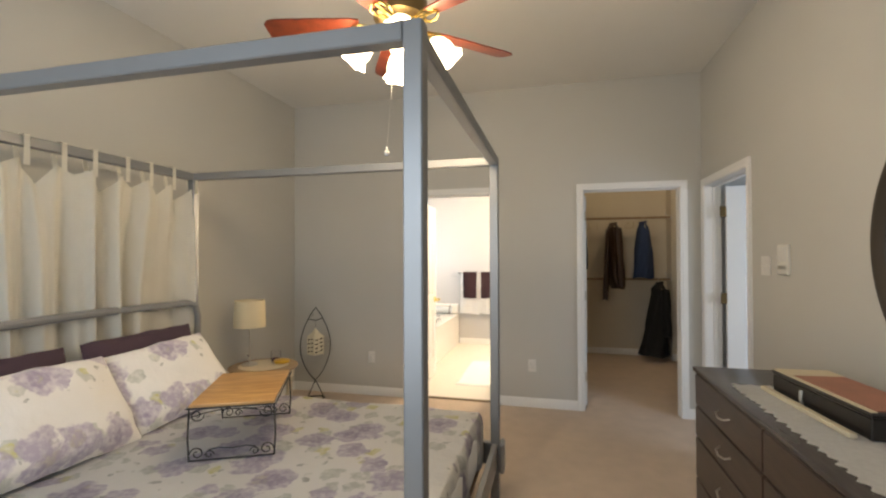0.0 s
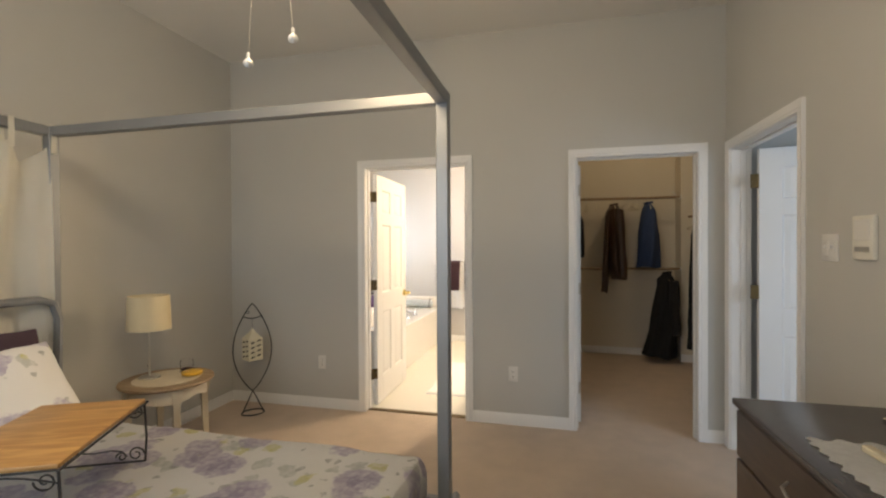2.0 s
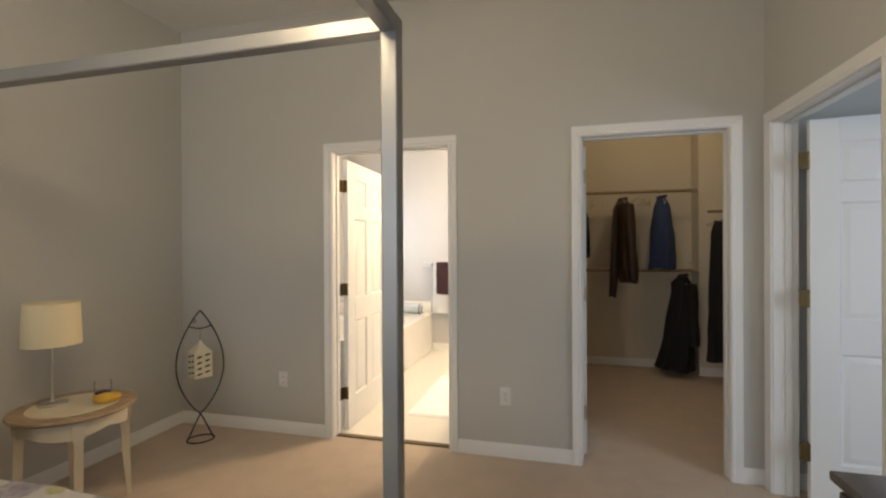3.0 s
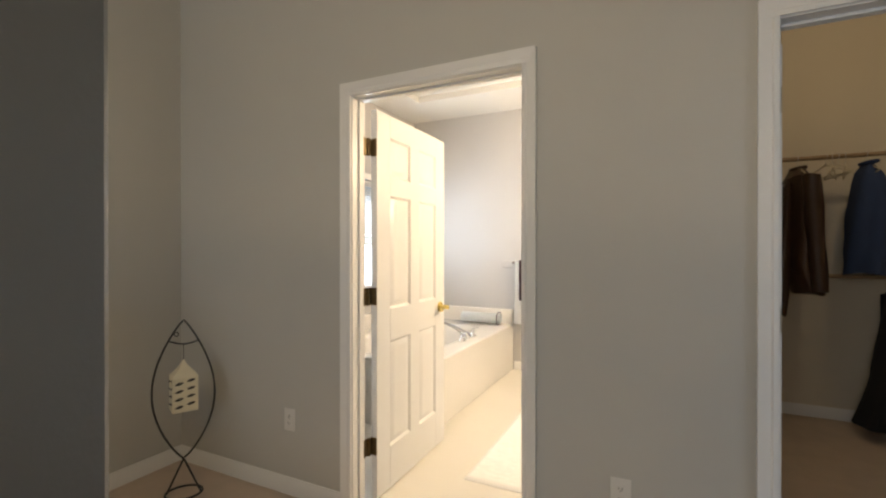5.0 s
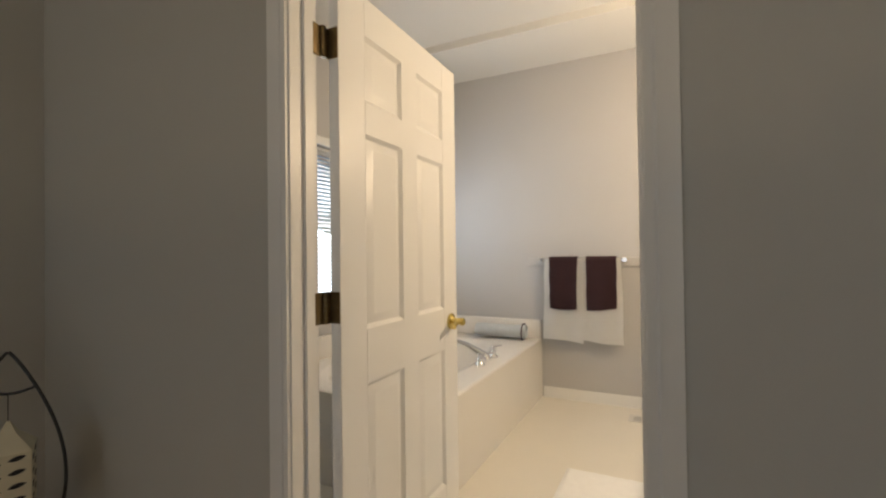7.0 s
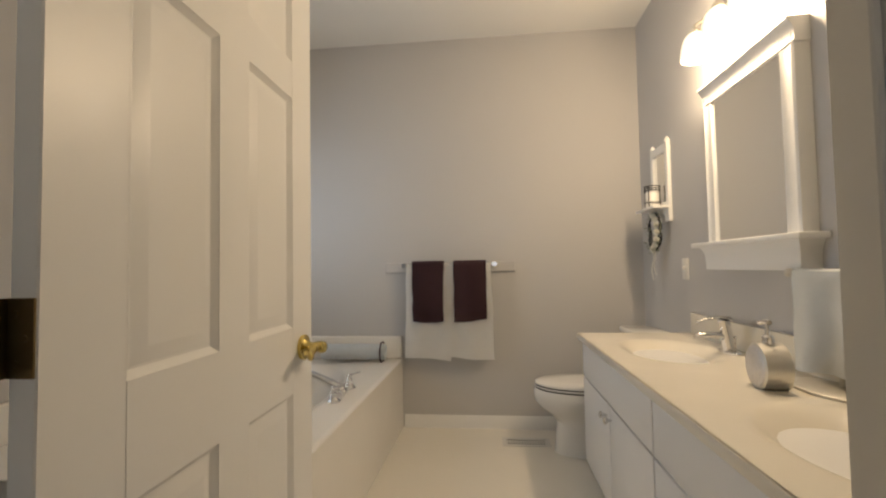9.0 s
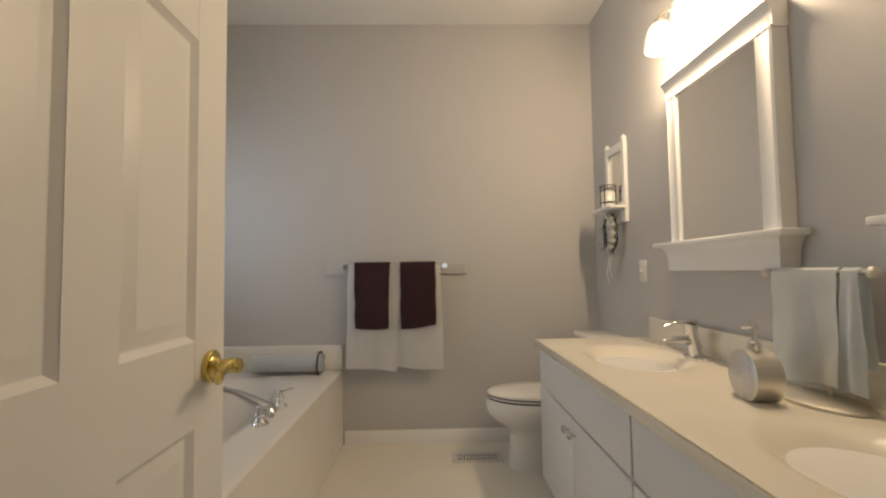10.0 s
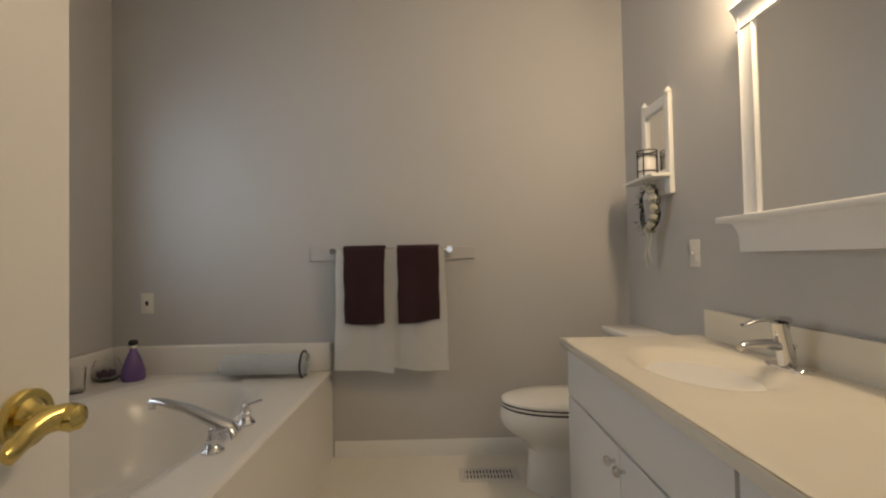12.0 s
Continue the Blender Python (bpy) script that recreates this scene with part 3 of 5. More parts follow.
def fall(u, v):
    y = -0.80 + 1.60 * u
    tabs = u * 9
    sag = (1 - abs(2 * (tabs % 1.0) - 1)) ** 0.85 * (0.085 + 0.04 * math.sin(int(tabs) * 2.7))
    warp = u * 7.5 + 1.1 * noise2(u * 4, v * 0.8, 1, 5)
    deep = 0.016 + 0.034 * v ** 0.6 * (1 + 0.5 * math.sin(u * 13))
    x = deep * math.sin(2 * math.pi * warp) + 0.35 * deep * math.sin(2 * math.pi * warp * 2.3 + 1) + 0.02 * noise2(u * 14, v * 2, 1, 8)
    x -= 0.025 * sag / 0.05 * (1 - v) ** 5
    return (x + 0.005, y + 0.03 * noise2(u * 6, v * 1.5, 1, 8) * v, 1.935 - sag * (1 - v) ** 4 - 1.62 * v)


part("cloth", sheet(bm_new(), fall, 220, 40, 0.002), M_SHEER, curtain)
for k in range(10):
    y = -0.795 + 1.59 * k / 9 + 0.012 * math.sin(k * 2.3)
    bm = bm_new()
    w = 0.014
    loop = [(0.036, 1.89), (0.037, 1.97), (0.036, PZ + 0.004), (0.0, PZ + 0.006), (-0.036, PZ + 0.004), (-0.037, 1.97), (-0.02, 1.89)]
    rows = [[bm.verts.new((x, y + s * w * (1 + 0.5 * (1.97 - z)), z)) for x, z in loop] for s in (-1, 1)]
    fs = [bm.faces.new((rows[0][i], rows[0][i + 1], rows[1][i + 1], rows[1][i])) for i in range(len(loop) - 1)]
    bmesh.ops.solidify(bm, geom=fs, thickness=-0.003)
    part("tab", bm, M_SHEER, curtain)


# bed tray
def scroll(cx, cz, r0, turns, start, sgn, y):
    return [(cx + sgn * r0 * (1 - 0.75 * k / 18) * math.cos(start + turns * 2 * math.pi * k / 18), y, cz + r0 * (1 - 0.75 * k / 18) * math.sin(start + turns * 2 * math.pi * k / 18)) for k in range(19)]


tray = thing("bed_tray", pose(-1.655, 3.775, 0.538, 0, 0, 25.5), "honey bamboo bed tray on scrolled wrought-iron legs", "tray table")
TW, TL, TH = 0.36, 0.55, 0.245
part("top", box(bm_new(), -TW / 2, -TL / 2, TH - 0.008, TW / 2, TL / 2, TH + 0.008, 0.004, 2), M_TRAY, tray, "honey-coloured bamboo board")
bm = bm_new()
tube(bm, [(-TW / 2 - 0.006, -TL / 2 - 0.006, TH - 0.008), (TW / 2 + 0.006, -TL / 2 - 0.006, TH - 0.008), (TW / 2 + 0.006, TL / 2 + 0.006, TH - 0.008), (-TW / 2 - 0.006, TL / 2 + 0.006, TH - 0.008)], 0.0045, 6, True)
part("rim", bm, M_DARKIRON, tray)
for s in (-1, 1):
    y = s * (TL / 2 - 0.004)
    for x in (-1, 1):
        bm = bm_new()
        tube(bm, [(x * (TW / 2 - 0.002), y, TH - 0.01), (x * (TW / 2 + 0.004), y, 0.1), (x * (TW / 2 - 0.002), y, 0.004)], 0.0045, 6)
        part("leg", bm, M_DARKIRON, tray)
        for cz, st in ((0.035, 0.0), (TH - 0.04, math.pi)):
            bm = bm_new()
            tube(bm, scroll(x * (TW / 2 - 0.034), cz, 0.03, 1.3, st, x, y), 0.003, 5)
            part("scroll", bm, M_DARKIRON, tray)
        bm = bm_new()
        tube(bm, scroll(x * (TW / 2 - 0.085), 0.028, 0.02, 1.2, 0, -x, y), 0.003, 5)
        part("scroll", bm, M_DARKIRON, tray)
    bm = bm_new()
    tube(bm, [(-TW / 2, y, 0.006), (TW / 2, y, 0.006)], 0.004, 6)
    part("foot_bar", bm, M_DARKIRON, tray)
    bm = bm_new()
    tube(bm, [(-TW / 2 + 0.065, y, 0.028), (-TW / 2 + 0.085, y, 0.05), (-0.06, y, 0.056), (0, y, 0.05), (0.06, y, 0.056), (TW / 2 - 0.085, y, 0.05), (TW / 2 - 0.065, y, 0.028)], 0.003, 6)
    part("scroll_bar", bm, M_DARKIRON, tray)
    bm = bm_new()
    tube(bm, [(x * TW / 2 / 6, y, TH - 0.02 - 0.03 * (abs(x) / 6) ** 2) for x in range(-6, 7)], 0.003, 6)
    part("arch_bar", bm, M_DARKIRON, tray)

# nightstand with a lamp, a jar and a candle
ns = thing("nightstand", pose(-2.445, 5.03, 0), "round side table with an oak rim and cream legs", "side table")
NT = 0.55
bm = bm_new()
lathe(bm, [(0.19, NT - 0.022), (0.262, NT - 0.022), (0.27, NT - 0.012), (0.266, NT - 0.002), (0.255, NT)], n=40)
part("top", bm, M_OAK, ns, "pale oak rim")
bm = bm_new()
lathe(bm, [(0.195, NT - 0.001), (0.195, NT + 0.003), (0.0005, NT + 0.003)], n=36)
part("inlay", bm, M_INLAY, ns, "cream inlaid centre")
bm = bm_new()
outer = ellipse(0, 0, NT - 0.022, 0.225, 0.225, 40)
inner = ellipse(0, 0, NT - 0.022, 0.21, 0.21, 40)


def arch(i):
    return 0.062 + 0.028 * abs(math.cos(math.pi * i / 10 - math.pi / 2 + 0.0))


loft(bm, [outer, [(x, y, z - arch(i)) for i, (x, y, z) in enumerate(outer)], [(x, y, z - arch(i)) for i, (x, y, z) in enumerate(inner)], inner], cap=False)
part("apron", bm, M_CREAMPAINT, ns)
for k in range(4):
    a = radians(45 + 90 * k + 12)
    c, s = math.cos(a), math.sin(a)
    bm = bm_new()
    rings = []
    for z, rr, w in ((NT - 0.023, 0.215, 0.026), (NT - 0.10, 0.215, 0.026), (NT - 0.12, 0.213, 0.019), (0.25, 0.218, 0.018), (0.03, 0.23, 0.011), (0, 0.235, 0.014)):
        rings.append([(c * rr + w * p * c - w * q * s, s * rr + w * p * s + w * q * c, z) for p, q in ((-1, -1), (1, -1), (1, 1), (-1, 1))])
    part("leg", loft(bm, rings), M_CREAMPAINT, ns)

LX, LY = -2.555, 5.0
lamp = thing("table_lamp", pose(LX, LY, NT + 0.003), "slim metal table lamp with a cream drum shade, unlit", "lamp")
part("base", lathe(bm_new(), [(0.062, 0), (0.064, 0.006), (0.058, 0.012), (0.014, 0.018), (0.008, 0.026)], n=28), M_NICKEL, lamp)
bm = bm_new()
tube(bm, [(0, 0, 0.02), (0, 0, 0.40)], 0.0065, 10)
part("stem", bm, M_NICKEL, lamp)
bm = bm_new()
sh = [(0.125, 0.312), (0.117, 0.528), (0.115, 0.528), (0.123, 0.312)]
loft(bm, [ellipse(0, 0, z, q, q, 40) for q, z in sh] + [ellipse(0, 0, 0.312, 0.125, 0.125, 40)], cap=False)
part("shade", bm, M_SHADE, lamp, "cream linen drum shade")
bm = bm_new()
for k in range(3):
    a = 2.1 * k
    tube(bm, [(0, 0, 0.39), (0.116 * math.cos(a), 0.116 * math.sin(a), 0.505)], 0.002, 5)
part("shade_carrier", bm, M_NICKEL, lamp)
bm = bm_new()
tube(bm, [(-0.03, 0.02, 0.07), (-0.005, 0.003, 0.07)], 0.006, 8)
part("switch", bm, M_DARK, lamp)

jar = thing("glass_jar", pose(-2.42, 5.16, NT + 0.003), "clear glass jar with a dark candle inside", "jar")
part("glass", loft(bm_new(), [ellipse(0, 0, z, q, q, 24) for q, z in ((0.036, 0.0), (0.04, 0.004), (0.04, 0.085), (0.037, 0.085), (0.037, 0.006), (0.001, 0.006))]), M_GLASS, jar)
part("candle", lathe(bm_new(), [(0.034, 0.008), (0.034, 0.028), (0.03, 0.03)], n=20), M_HEART, jar, "dark wax candle")
single("candle_dish", lathe(bm_new(), [(0.035, 0), (0.06, 0.008), (0.064, 0.026), (0.058, 0.03), (0.03, 0.034), (0.012, 0.042)], n=24), M_YELLOW, "amber yellow candle in a low dish", "candle", pose(-2.33, 5.11, NT + 0.003))

# fish-shaped wire stand with a hanging lantern
FISH = pose(-2.478, 5.915, 0, 0, 0, 40)
fish = thing("lantern_stand", FISH, "dark iron fish-shaped wire stand on a ring foot", "candle stand")
bm = bm_new()
side = [(0.06, 0.012)]


def fx(z):
    if z < 0.19:
        return -0.085 * (0.19 - z) / 0.19
    t = (z - 0.19) / (0.918 - 0.19)
    return 0.149 * math.sin(math.pi * t ** 0.92) ** 0.85 if 0 < t < 1 else 0.0


for s, nm in ((1, "wire"), (-1, "wire")):
    bm = bm_new()
    tube(bm, [(s * fx(z), s * 0.004, z) for z in [0.004 + 0.914 * k / 44 for k in range(45)]], 0.005, 7)
    part(nm, bm, M_DARKIRON, fish)
bm = bm_new()
tube(bm, [(0.088 * math.cos(2 * math.pi * k / 28), 0.075 * math.sin(2 * math.pi * k / 28), 0.006) for k in range(28)], 0.0055, 7, True)
part("ring_foot", bm, M_DARKIRON, fish)
bm = bm_new()
q = fx(0.81)
tube(bm, [(-q + 2 * q * k / 10, 0, 0.81 - 0.018 * math.sin(math.pi * k / 10)) for k in range(11)], 0.0045, 7)
part("gill_bar", bm, M_DARKIRON, fish)
bm = bm_new()
tube(bm, [(-0.035 + 0.011 * math.cos(k * 0.7), 0, 0.845 + 0.011 * math.sin(k * 0.7)) for k in range(9)], 0.003, 6, True)
part("eye", bm, M_DARKIRON, fish)

lan = thing("lantern", FISH @ pose(0.0, 0, 0.45, 0, 0, 24), "cream pierced metal lantern hanging from the wire stand", "lantern")
HW = 0.058


def lantern_face(name, rot):
    """One side; dark plates on it stand in for the shade in eye-shaped holes."""
    bm = bm_new()
    box(bm, -HW, -HW - 0.0015, 0.0, HW, -HW, 0.175)
    for v in bm.verts:
        v.co = Matrix.Rotation(rot, 3, "Z") @ v.co
    f = part(name, bm, M_LANTERN, lan)
    for i in range(4):
        for j in range(2):
            cx, cz = -0.028 + 0.054 * j, 0.028 + 0.040 * i + (0.012 if j else 0)
            bm = bm_new()
            pts = [(cx + 0.021 * math.cos(a), -HW - 0.0022, cz + 0.0075 * math.sin(a) * abs(math.sin(a)) + 0.004 * math.cos(a)) for a in [2 * math.pi * n / 14 for n in range(14)]]
            loft(bm, [pts, [(x, y + 0.0012, z) for x, y, z in pts]])
            for v in bm.verts:
                v.co = Matrix.Rotation(rot, 3, "Z") @ v.co
            part("hole_shade", bm, M_DARK, f, "dark plate for the shade in an eye-shaped cutout")


for k in range(4):
    lantern_face("side", k * math.pi / 2)
bm = bm_new()
loft(bm, [[(-HW - 0.004, -HW - 0.004, 0.175), (HW + 0.004, -HW - 0.004, 0.175), (HW + 0.004, HW + 0.004, 0.175), (-HW - 0.004, HW + 0.004, 0.175)],
          [(-0.02, -0.02, 0.225), (0.02, -0.02, 0.225), (0.02, 0.02, 0.225), (-0.02, 0.02, 0.225)], [(-0.004, -0.004, 0.26), (0.004, -0.004, 0.26), (0.004, 0.004, 0.26), (-0.004, 0.004, 0.26)]])
part("roof", bm, M_LANTERN, lan)
bm = bm_new()
tube(bm, [(0, 0, 0.258), (0, 0, 0.346)], 0.0015, 5)
part("hanging_wire", bm, M_DARKIRON, lan)


# dresser
dr = thing("dresser", pose(0.574, 4.415, 0), "dark espresso wooden dresser with curved metal pulls", "dresser")
DL, DW, DZ = 1.62, 0.535, 0.858
part("body", box(bm_new(), 0.022, -DL + 0.01, 0.06, DW - 0.005, -0.012, DZ - 0.022, 0.003), M_DRESSER, dr)
part("top", box(bm_new(), 0.0, -DL, DZ - 0.022, DW, 0, DZ, 0.004, 2), M_DRESSERTOP, dr, "smooth dark top with a sheen")
part("plinth", box(bm_new(), 0.05, -DL + 0.03, 0, DW - 0.02, -0.03, 0.06), M_DRESSER, dr)
cols = [(-0.025, -0.80), (-0.81, -1.595)]
zs = [(0.085, 0.29), (0.30, 0.50), (0.51, 0.66), (0.67, 0.825)]
for ya, yb in cols:
    for za, zb in zs:
        d = part("drawer", box(bm_new(), 0.006, yb, za, 0.022, ya, zb, 0.003), M_DRESSER, dr)
        mid = (ya + yb) / 2 - 0.03
        bm = bm_new()
        tube(bm, [(0.006, mid + 0.062, (za + zb) / 2 + 0.008), (-0.014, mid + 0.05, (za + zb) / 2 - 0.002), (-0.022, mid, (za + zb) / 2 - 0.008), (-0.014, mid - 0.05, (za + zb) / 2 - 0.002), (0.006, mid - 0.062, (za + zb) / 2 + 0.008)], 0.0042, 8)
        part("handle", bm, M_NICKEL, d, "curved satin nickel pull")

# lace runner with a ragged edge
def lace(u, v):
    w = 0.40
    x = 0.637 + w * u + 0.006 * math.sin(v * 150) * (1 - u) ** 6 + 0.016 * noise2(v * 26, 1, 1, 3) * (1 - u) ** 4
    y = 4.08 - 1.15 * v + 0.010 * math.sin(u * 37) * ((1 - v) ** 8 - v ** 8)
    return (x, y, 0.8595 + 0.0012 * noise2(x, y, 40, 2) + 0.0015)


single("lace_runner", sheet(bm_new(), lace, 40, 220, 0.0015), M_LACE, "white lace runner with scalloped edges on the dresser", "table runner")
BXM = pose(0.905, 3.745, 0.8635, 0, 0, 5)
bx = thing("keepsake_box", BXM, "black lacquered flat box on the lace runner", "box")
part("body", box(bm_new(), -0.105, -0.27, 0, 0.105, 0.27, 0.072, 0.004), M_BOXBLACK, bx)
part("lid", box(bm_new(), -0.11, -0.275, 0.073, 0.11, 0.275, 0.09, 0.004), M_BOXBLACK, bx)
bm = bm_new()
box(bm, -0.085, -0.26, 0.0905, 0.10, 0.16, 0.094, 0.001)
part("lid_inlay", bm, M_RED, bx, "worn red-brown lid panel")
part("lid_edge", box(bm_new(), -0.108, -0.272, 0.0905, -0.088, 0.272, 0.0925), M_PAPER, bx)
part("lid_edge", box(bm_new(), -0.086, 0.165, 0.0905, 0.106, 0.272, 0.0925), M_PAPER, bx)
bm = bm_new()
tube(bm, [(-0.112, 0.06, 0.0), (-0.118, 0.06, 0.03), (-0.113, 0.066, 0.06)], 0.007, 8)
part("clasp", bm, M_NICKEL, bx, "pale metal clasp")
single("ruler", box(bm_new(), -0.012, -0.27, 0, 0.012, 0.27, 0.016, 0.002), M_PAPER, "long cream wooden strip beside the box", "ruler", pose(0.765, 3.75, 0.8635, 0, 0, 4))

# round wall mirror above the dresser
wm = thing("round_mirror", pose(1.13, 3.37, 1.485), "large round wall mirror in a dark bronze frame", "mirror")
bm = bm_new()
loft(bm, [[(-d, q * math.cos(2 * math.pi * k / 64), q * math.sin(2 * math.pi * k / 64)) for k in range(64)] for q, d in ((0.59, 0.001), (0.592, 0.02), (0.575, 0.032), (0.555, 0.03), (0.54, 0.018), (0.53, 0.012), (0.53, 0.001))] , cap=False)
part("frame", bm, M_MIRRORFRAME, wm)
bm = bm_new()
loft(bm, [[(-d, 0.535 * math.cos(2 * math.pi * k / 64), 0.535 * math.sin(2 * math.pi * k / 64)) for k in range(64)] for d in (0.002, 0.008)])
part("mirror_glass", bm, M_MIRROR, wm)

# switches and outlets
def wall_plate(name, m, w, h, label, category, rockers=0, sockets=0, material=None):
    """A plate lying in the local xz plane, its face towards -y."""
    material = material or M_WHITEPLASTIC
    t = thing(name, m, label, category)
    part("plate", box(bm_new(), -w / 2, -0.006, -h / 2, w / 2, 0, h / 2, 0.0025, 2), material, t)
    for k in range(rockers):
        x = (k - (rockers - 1) / 2) * 0.046
        rk = part("toggle_frame", box(bm_new(), x - 0.017, -0.0085, -0.034, x + 0.017, -0.005, 0.034, 0.001), material, t)
        part("toggle", box(bm_new(), x - 0.006, -0.019, -0.004, x + 0.006, -0.008, 0.012, 0.001), material, rk)
    for k in range(sockets):
        z = 0.020 * (1 - 2 * k)
        bm = bm_new()
        loft(bm, [[(x, y, z + zz) for x, zz, _ in ellipse(0, 0, 0, 0.0165, 0.0145, 20, 3)] for y in (-0.005, -0.009)])
        s = part("socket", bm, material, t)
        # Near-black blocks on the face stand in for the shade in the openings.
        for dx in (-0.006, 0.006):
            part("slot", box(bm_new(), dx - 0.001, -0.0096, z - 0.002, dx + 0.001, -0.0085, z + 0.007), M_DARK, s)
        bm = bm_new()
        tube(bm, [(0, -0.0085, z - 0.008), (0, -0.0097, z - 0.008)], 0.0022, 8)
        part("ground_hole", bm, M_DARK, s)
    return t


for x in (-1.973, -0.341):
    wall_plate("outlet", pose(x, FY0, 0.393), 0.072, 0.116, "white duplex outlet low on the far wall", "outlet", sockets=2)
wall_plate("light_switch", pose(1.13, 4.935, 1.375, 0, 0, -90), 0.118, 0.116, "white double toggle switch plate", "light switch", rockers=2)
th = thing("thermostat", pose(1.13, 4.70, 1.415, 0, 0, -90), "white thermostat with a lower grey window", "thermostat")
part("housing", box(bm_new(), -0.062, -0.018, -0.085, 0.062, 0, 0.085, 0.006, 2), M_PLASTIC, th)
part("cover", box(bm_new(), -0.045, -0.021, -0.01, 0.045, -0.017, 0.07, 0.002), M_WHITEPLASTIC, th)
part("display", box(bm_new(), -0.045, -0.0195, -0.055, 0.045, -0.017, -0.035, 0.0008), M_NICKEL, th, "narrow grey display")

# ceiling fan
fan = thing("ceiling_fan", pose(FAN[0], FAN[1], 0), "brass ceiling fan with cherry blades and four lit tulip shades", "ceiling fan")
part("canopy", lathe(bm_new(), [(0.02, 2.96), (0.055, 2.985), (0.07, 3.03), (0.072, H)], n=28), M_BRASS, fan)
bm = bm_new()
tube(bm, [(0, 0, 2.70), (0, 0, 2.97)], 0.012, 12)
part("downrod", bm, M_BRASS, fan)
part("motor", lathe(bm_new(), [(0.03, 2.52), (0.085, 2.53), (0.125, 2.56), (0.132, 2.60), (0.128, 2.64), (0.10, 2.69), (0.05, 2.71), (0.02, 2.72)], n=32), M_OLDBRASS, fan, "dark antique brass motor housing")
for k in range(5):
    a = 45 + 72 * k
    irn = bm_new()
    for s in (-1, 1):
        tube(irn, [(0.10, s * 0.015, 2.53), (0.15, s * 0.04, 2.515), (0.19, s * 0.045, 2.52), (0.22, s * 0.02, 2.528), (0.20, s * 0.005, 2.528)], 0.007, 6)
    tube(irn, [(0.09, 0, 2.53), (0.23, 0, 2.522)], 0.008, 6)
    for v in irn.verts:
        v.co = Matrix.Rotation(radians(a), 3, "Z") @ v.co
    ir = part("blade_iron", irn, M_BRASS, fan, "scrolled brass blade iron")
    bm = bm_new()
    top = []
    for x, w in ((0.19, 0.046), (0.24, 0.055), (0.40, 0.064), (0.58, 0.070), (0.62, 0.066), (0.645, 0.045)):
        top.append((x, w))
    outline = [(x, w) for x, w in top] + [(x, -w) for x, w in top[::-1]]
    loft(bm, [[(x, y, z + 0.26 * y) for x, y in outline] for z in (2.530, 2.537)])
    for v in bm.verts:
        v.co = Matrix.Rotation(radians(a), 3, "Z") @ v.co
    part("blade", bm, M_BLADE, fan, "cherry wood blade")
part("light_kit", lathe(bm_new(), [(0.02, 2.41), (0.05, 2.43), (0.058, 2.47), (0.045, 2.51), (0.03, 2.525)], n=24), M_BRASS, fan)
for k in range(4):
    a = radians(20 + 90 * k)
    c, s = math.cos(a), math.sin(a)
    bm = bm_new()
    tube(bm, [(0.04 * c, 0.04 * s, 2.46), (0.10 * c, 0.10 * s, 2.49), (0.15 * c, 0.15 * s, 2.465)], 0.008, 8)
    arm = part("lamp_arm", bm, M_BRASS, fan)
    bm = bm_new()
    rings = []
    for q, d in ((0.022, 0.0), (0.04, 0.018), (0.05, 0.05), (0.048, 0.075), (0.062, 0.10), (0.060, 0.10), (0.046, 0.075), (0.047, 0.05), (0.037, 0.02)):
        n = 24
        rings.append([(q * (1 + (0.14 * math.sin(6 * 2 * math.pi * i / n) if d > 0.08 else 0)) * math.cos(2 * math.pi * i / n), q * (1 + (0.14 * math.sin(6 * 2 * math.pi * i / n) if d > 0.08 else 0)) * math.sin(2 * math.pi * i / n), -d) for i in range(n)])
    loft(bm, rings, cap=False)
    m = Matrix.Translation((0.15 * c, 0.15 * s, 2.465)) @ Matrix.Rotation(a, 4, "Z") @ Matrix.Rotation(radians(-40), 4, "Y") @ Matrix.Scale(1.3, 4)
    for v in bm.verts:
        v.co = m @ v.co
    sh = part("tulip_shade", bm, M_FROST, arm, "frosted glass tulip shade, lit")
    sh.visible_shadow = False
for bx_, by_, bz_ in ((-0.905, 3.809, 1.937), (-0.749, 3.799, 1.987)):
    bm = bm_new()
    x, y = bx_ - FAN[0], by_ - FAN[1]
    tube(bm, [(x * 0.5, y, 2.43), (x, y, bz_ + 0.02)], 0.0009, 5)
    ch = part("pull_chain", bm, M_NICKEL, fan)
    bm = bm_new()
    ball(bm, (x, y, bz_), 0.014, 12)
    tube(bm, [(x, y, bz_ + 0.01), (x, y, bz_ + 0.03)], 0.005, 8)
    part("bead", bm, M_PORCELAIN, ch, "small white bead")


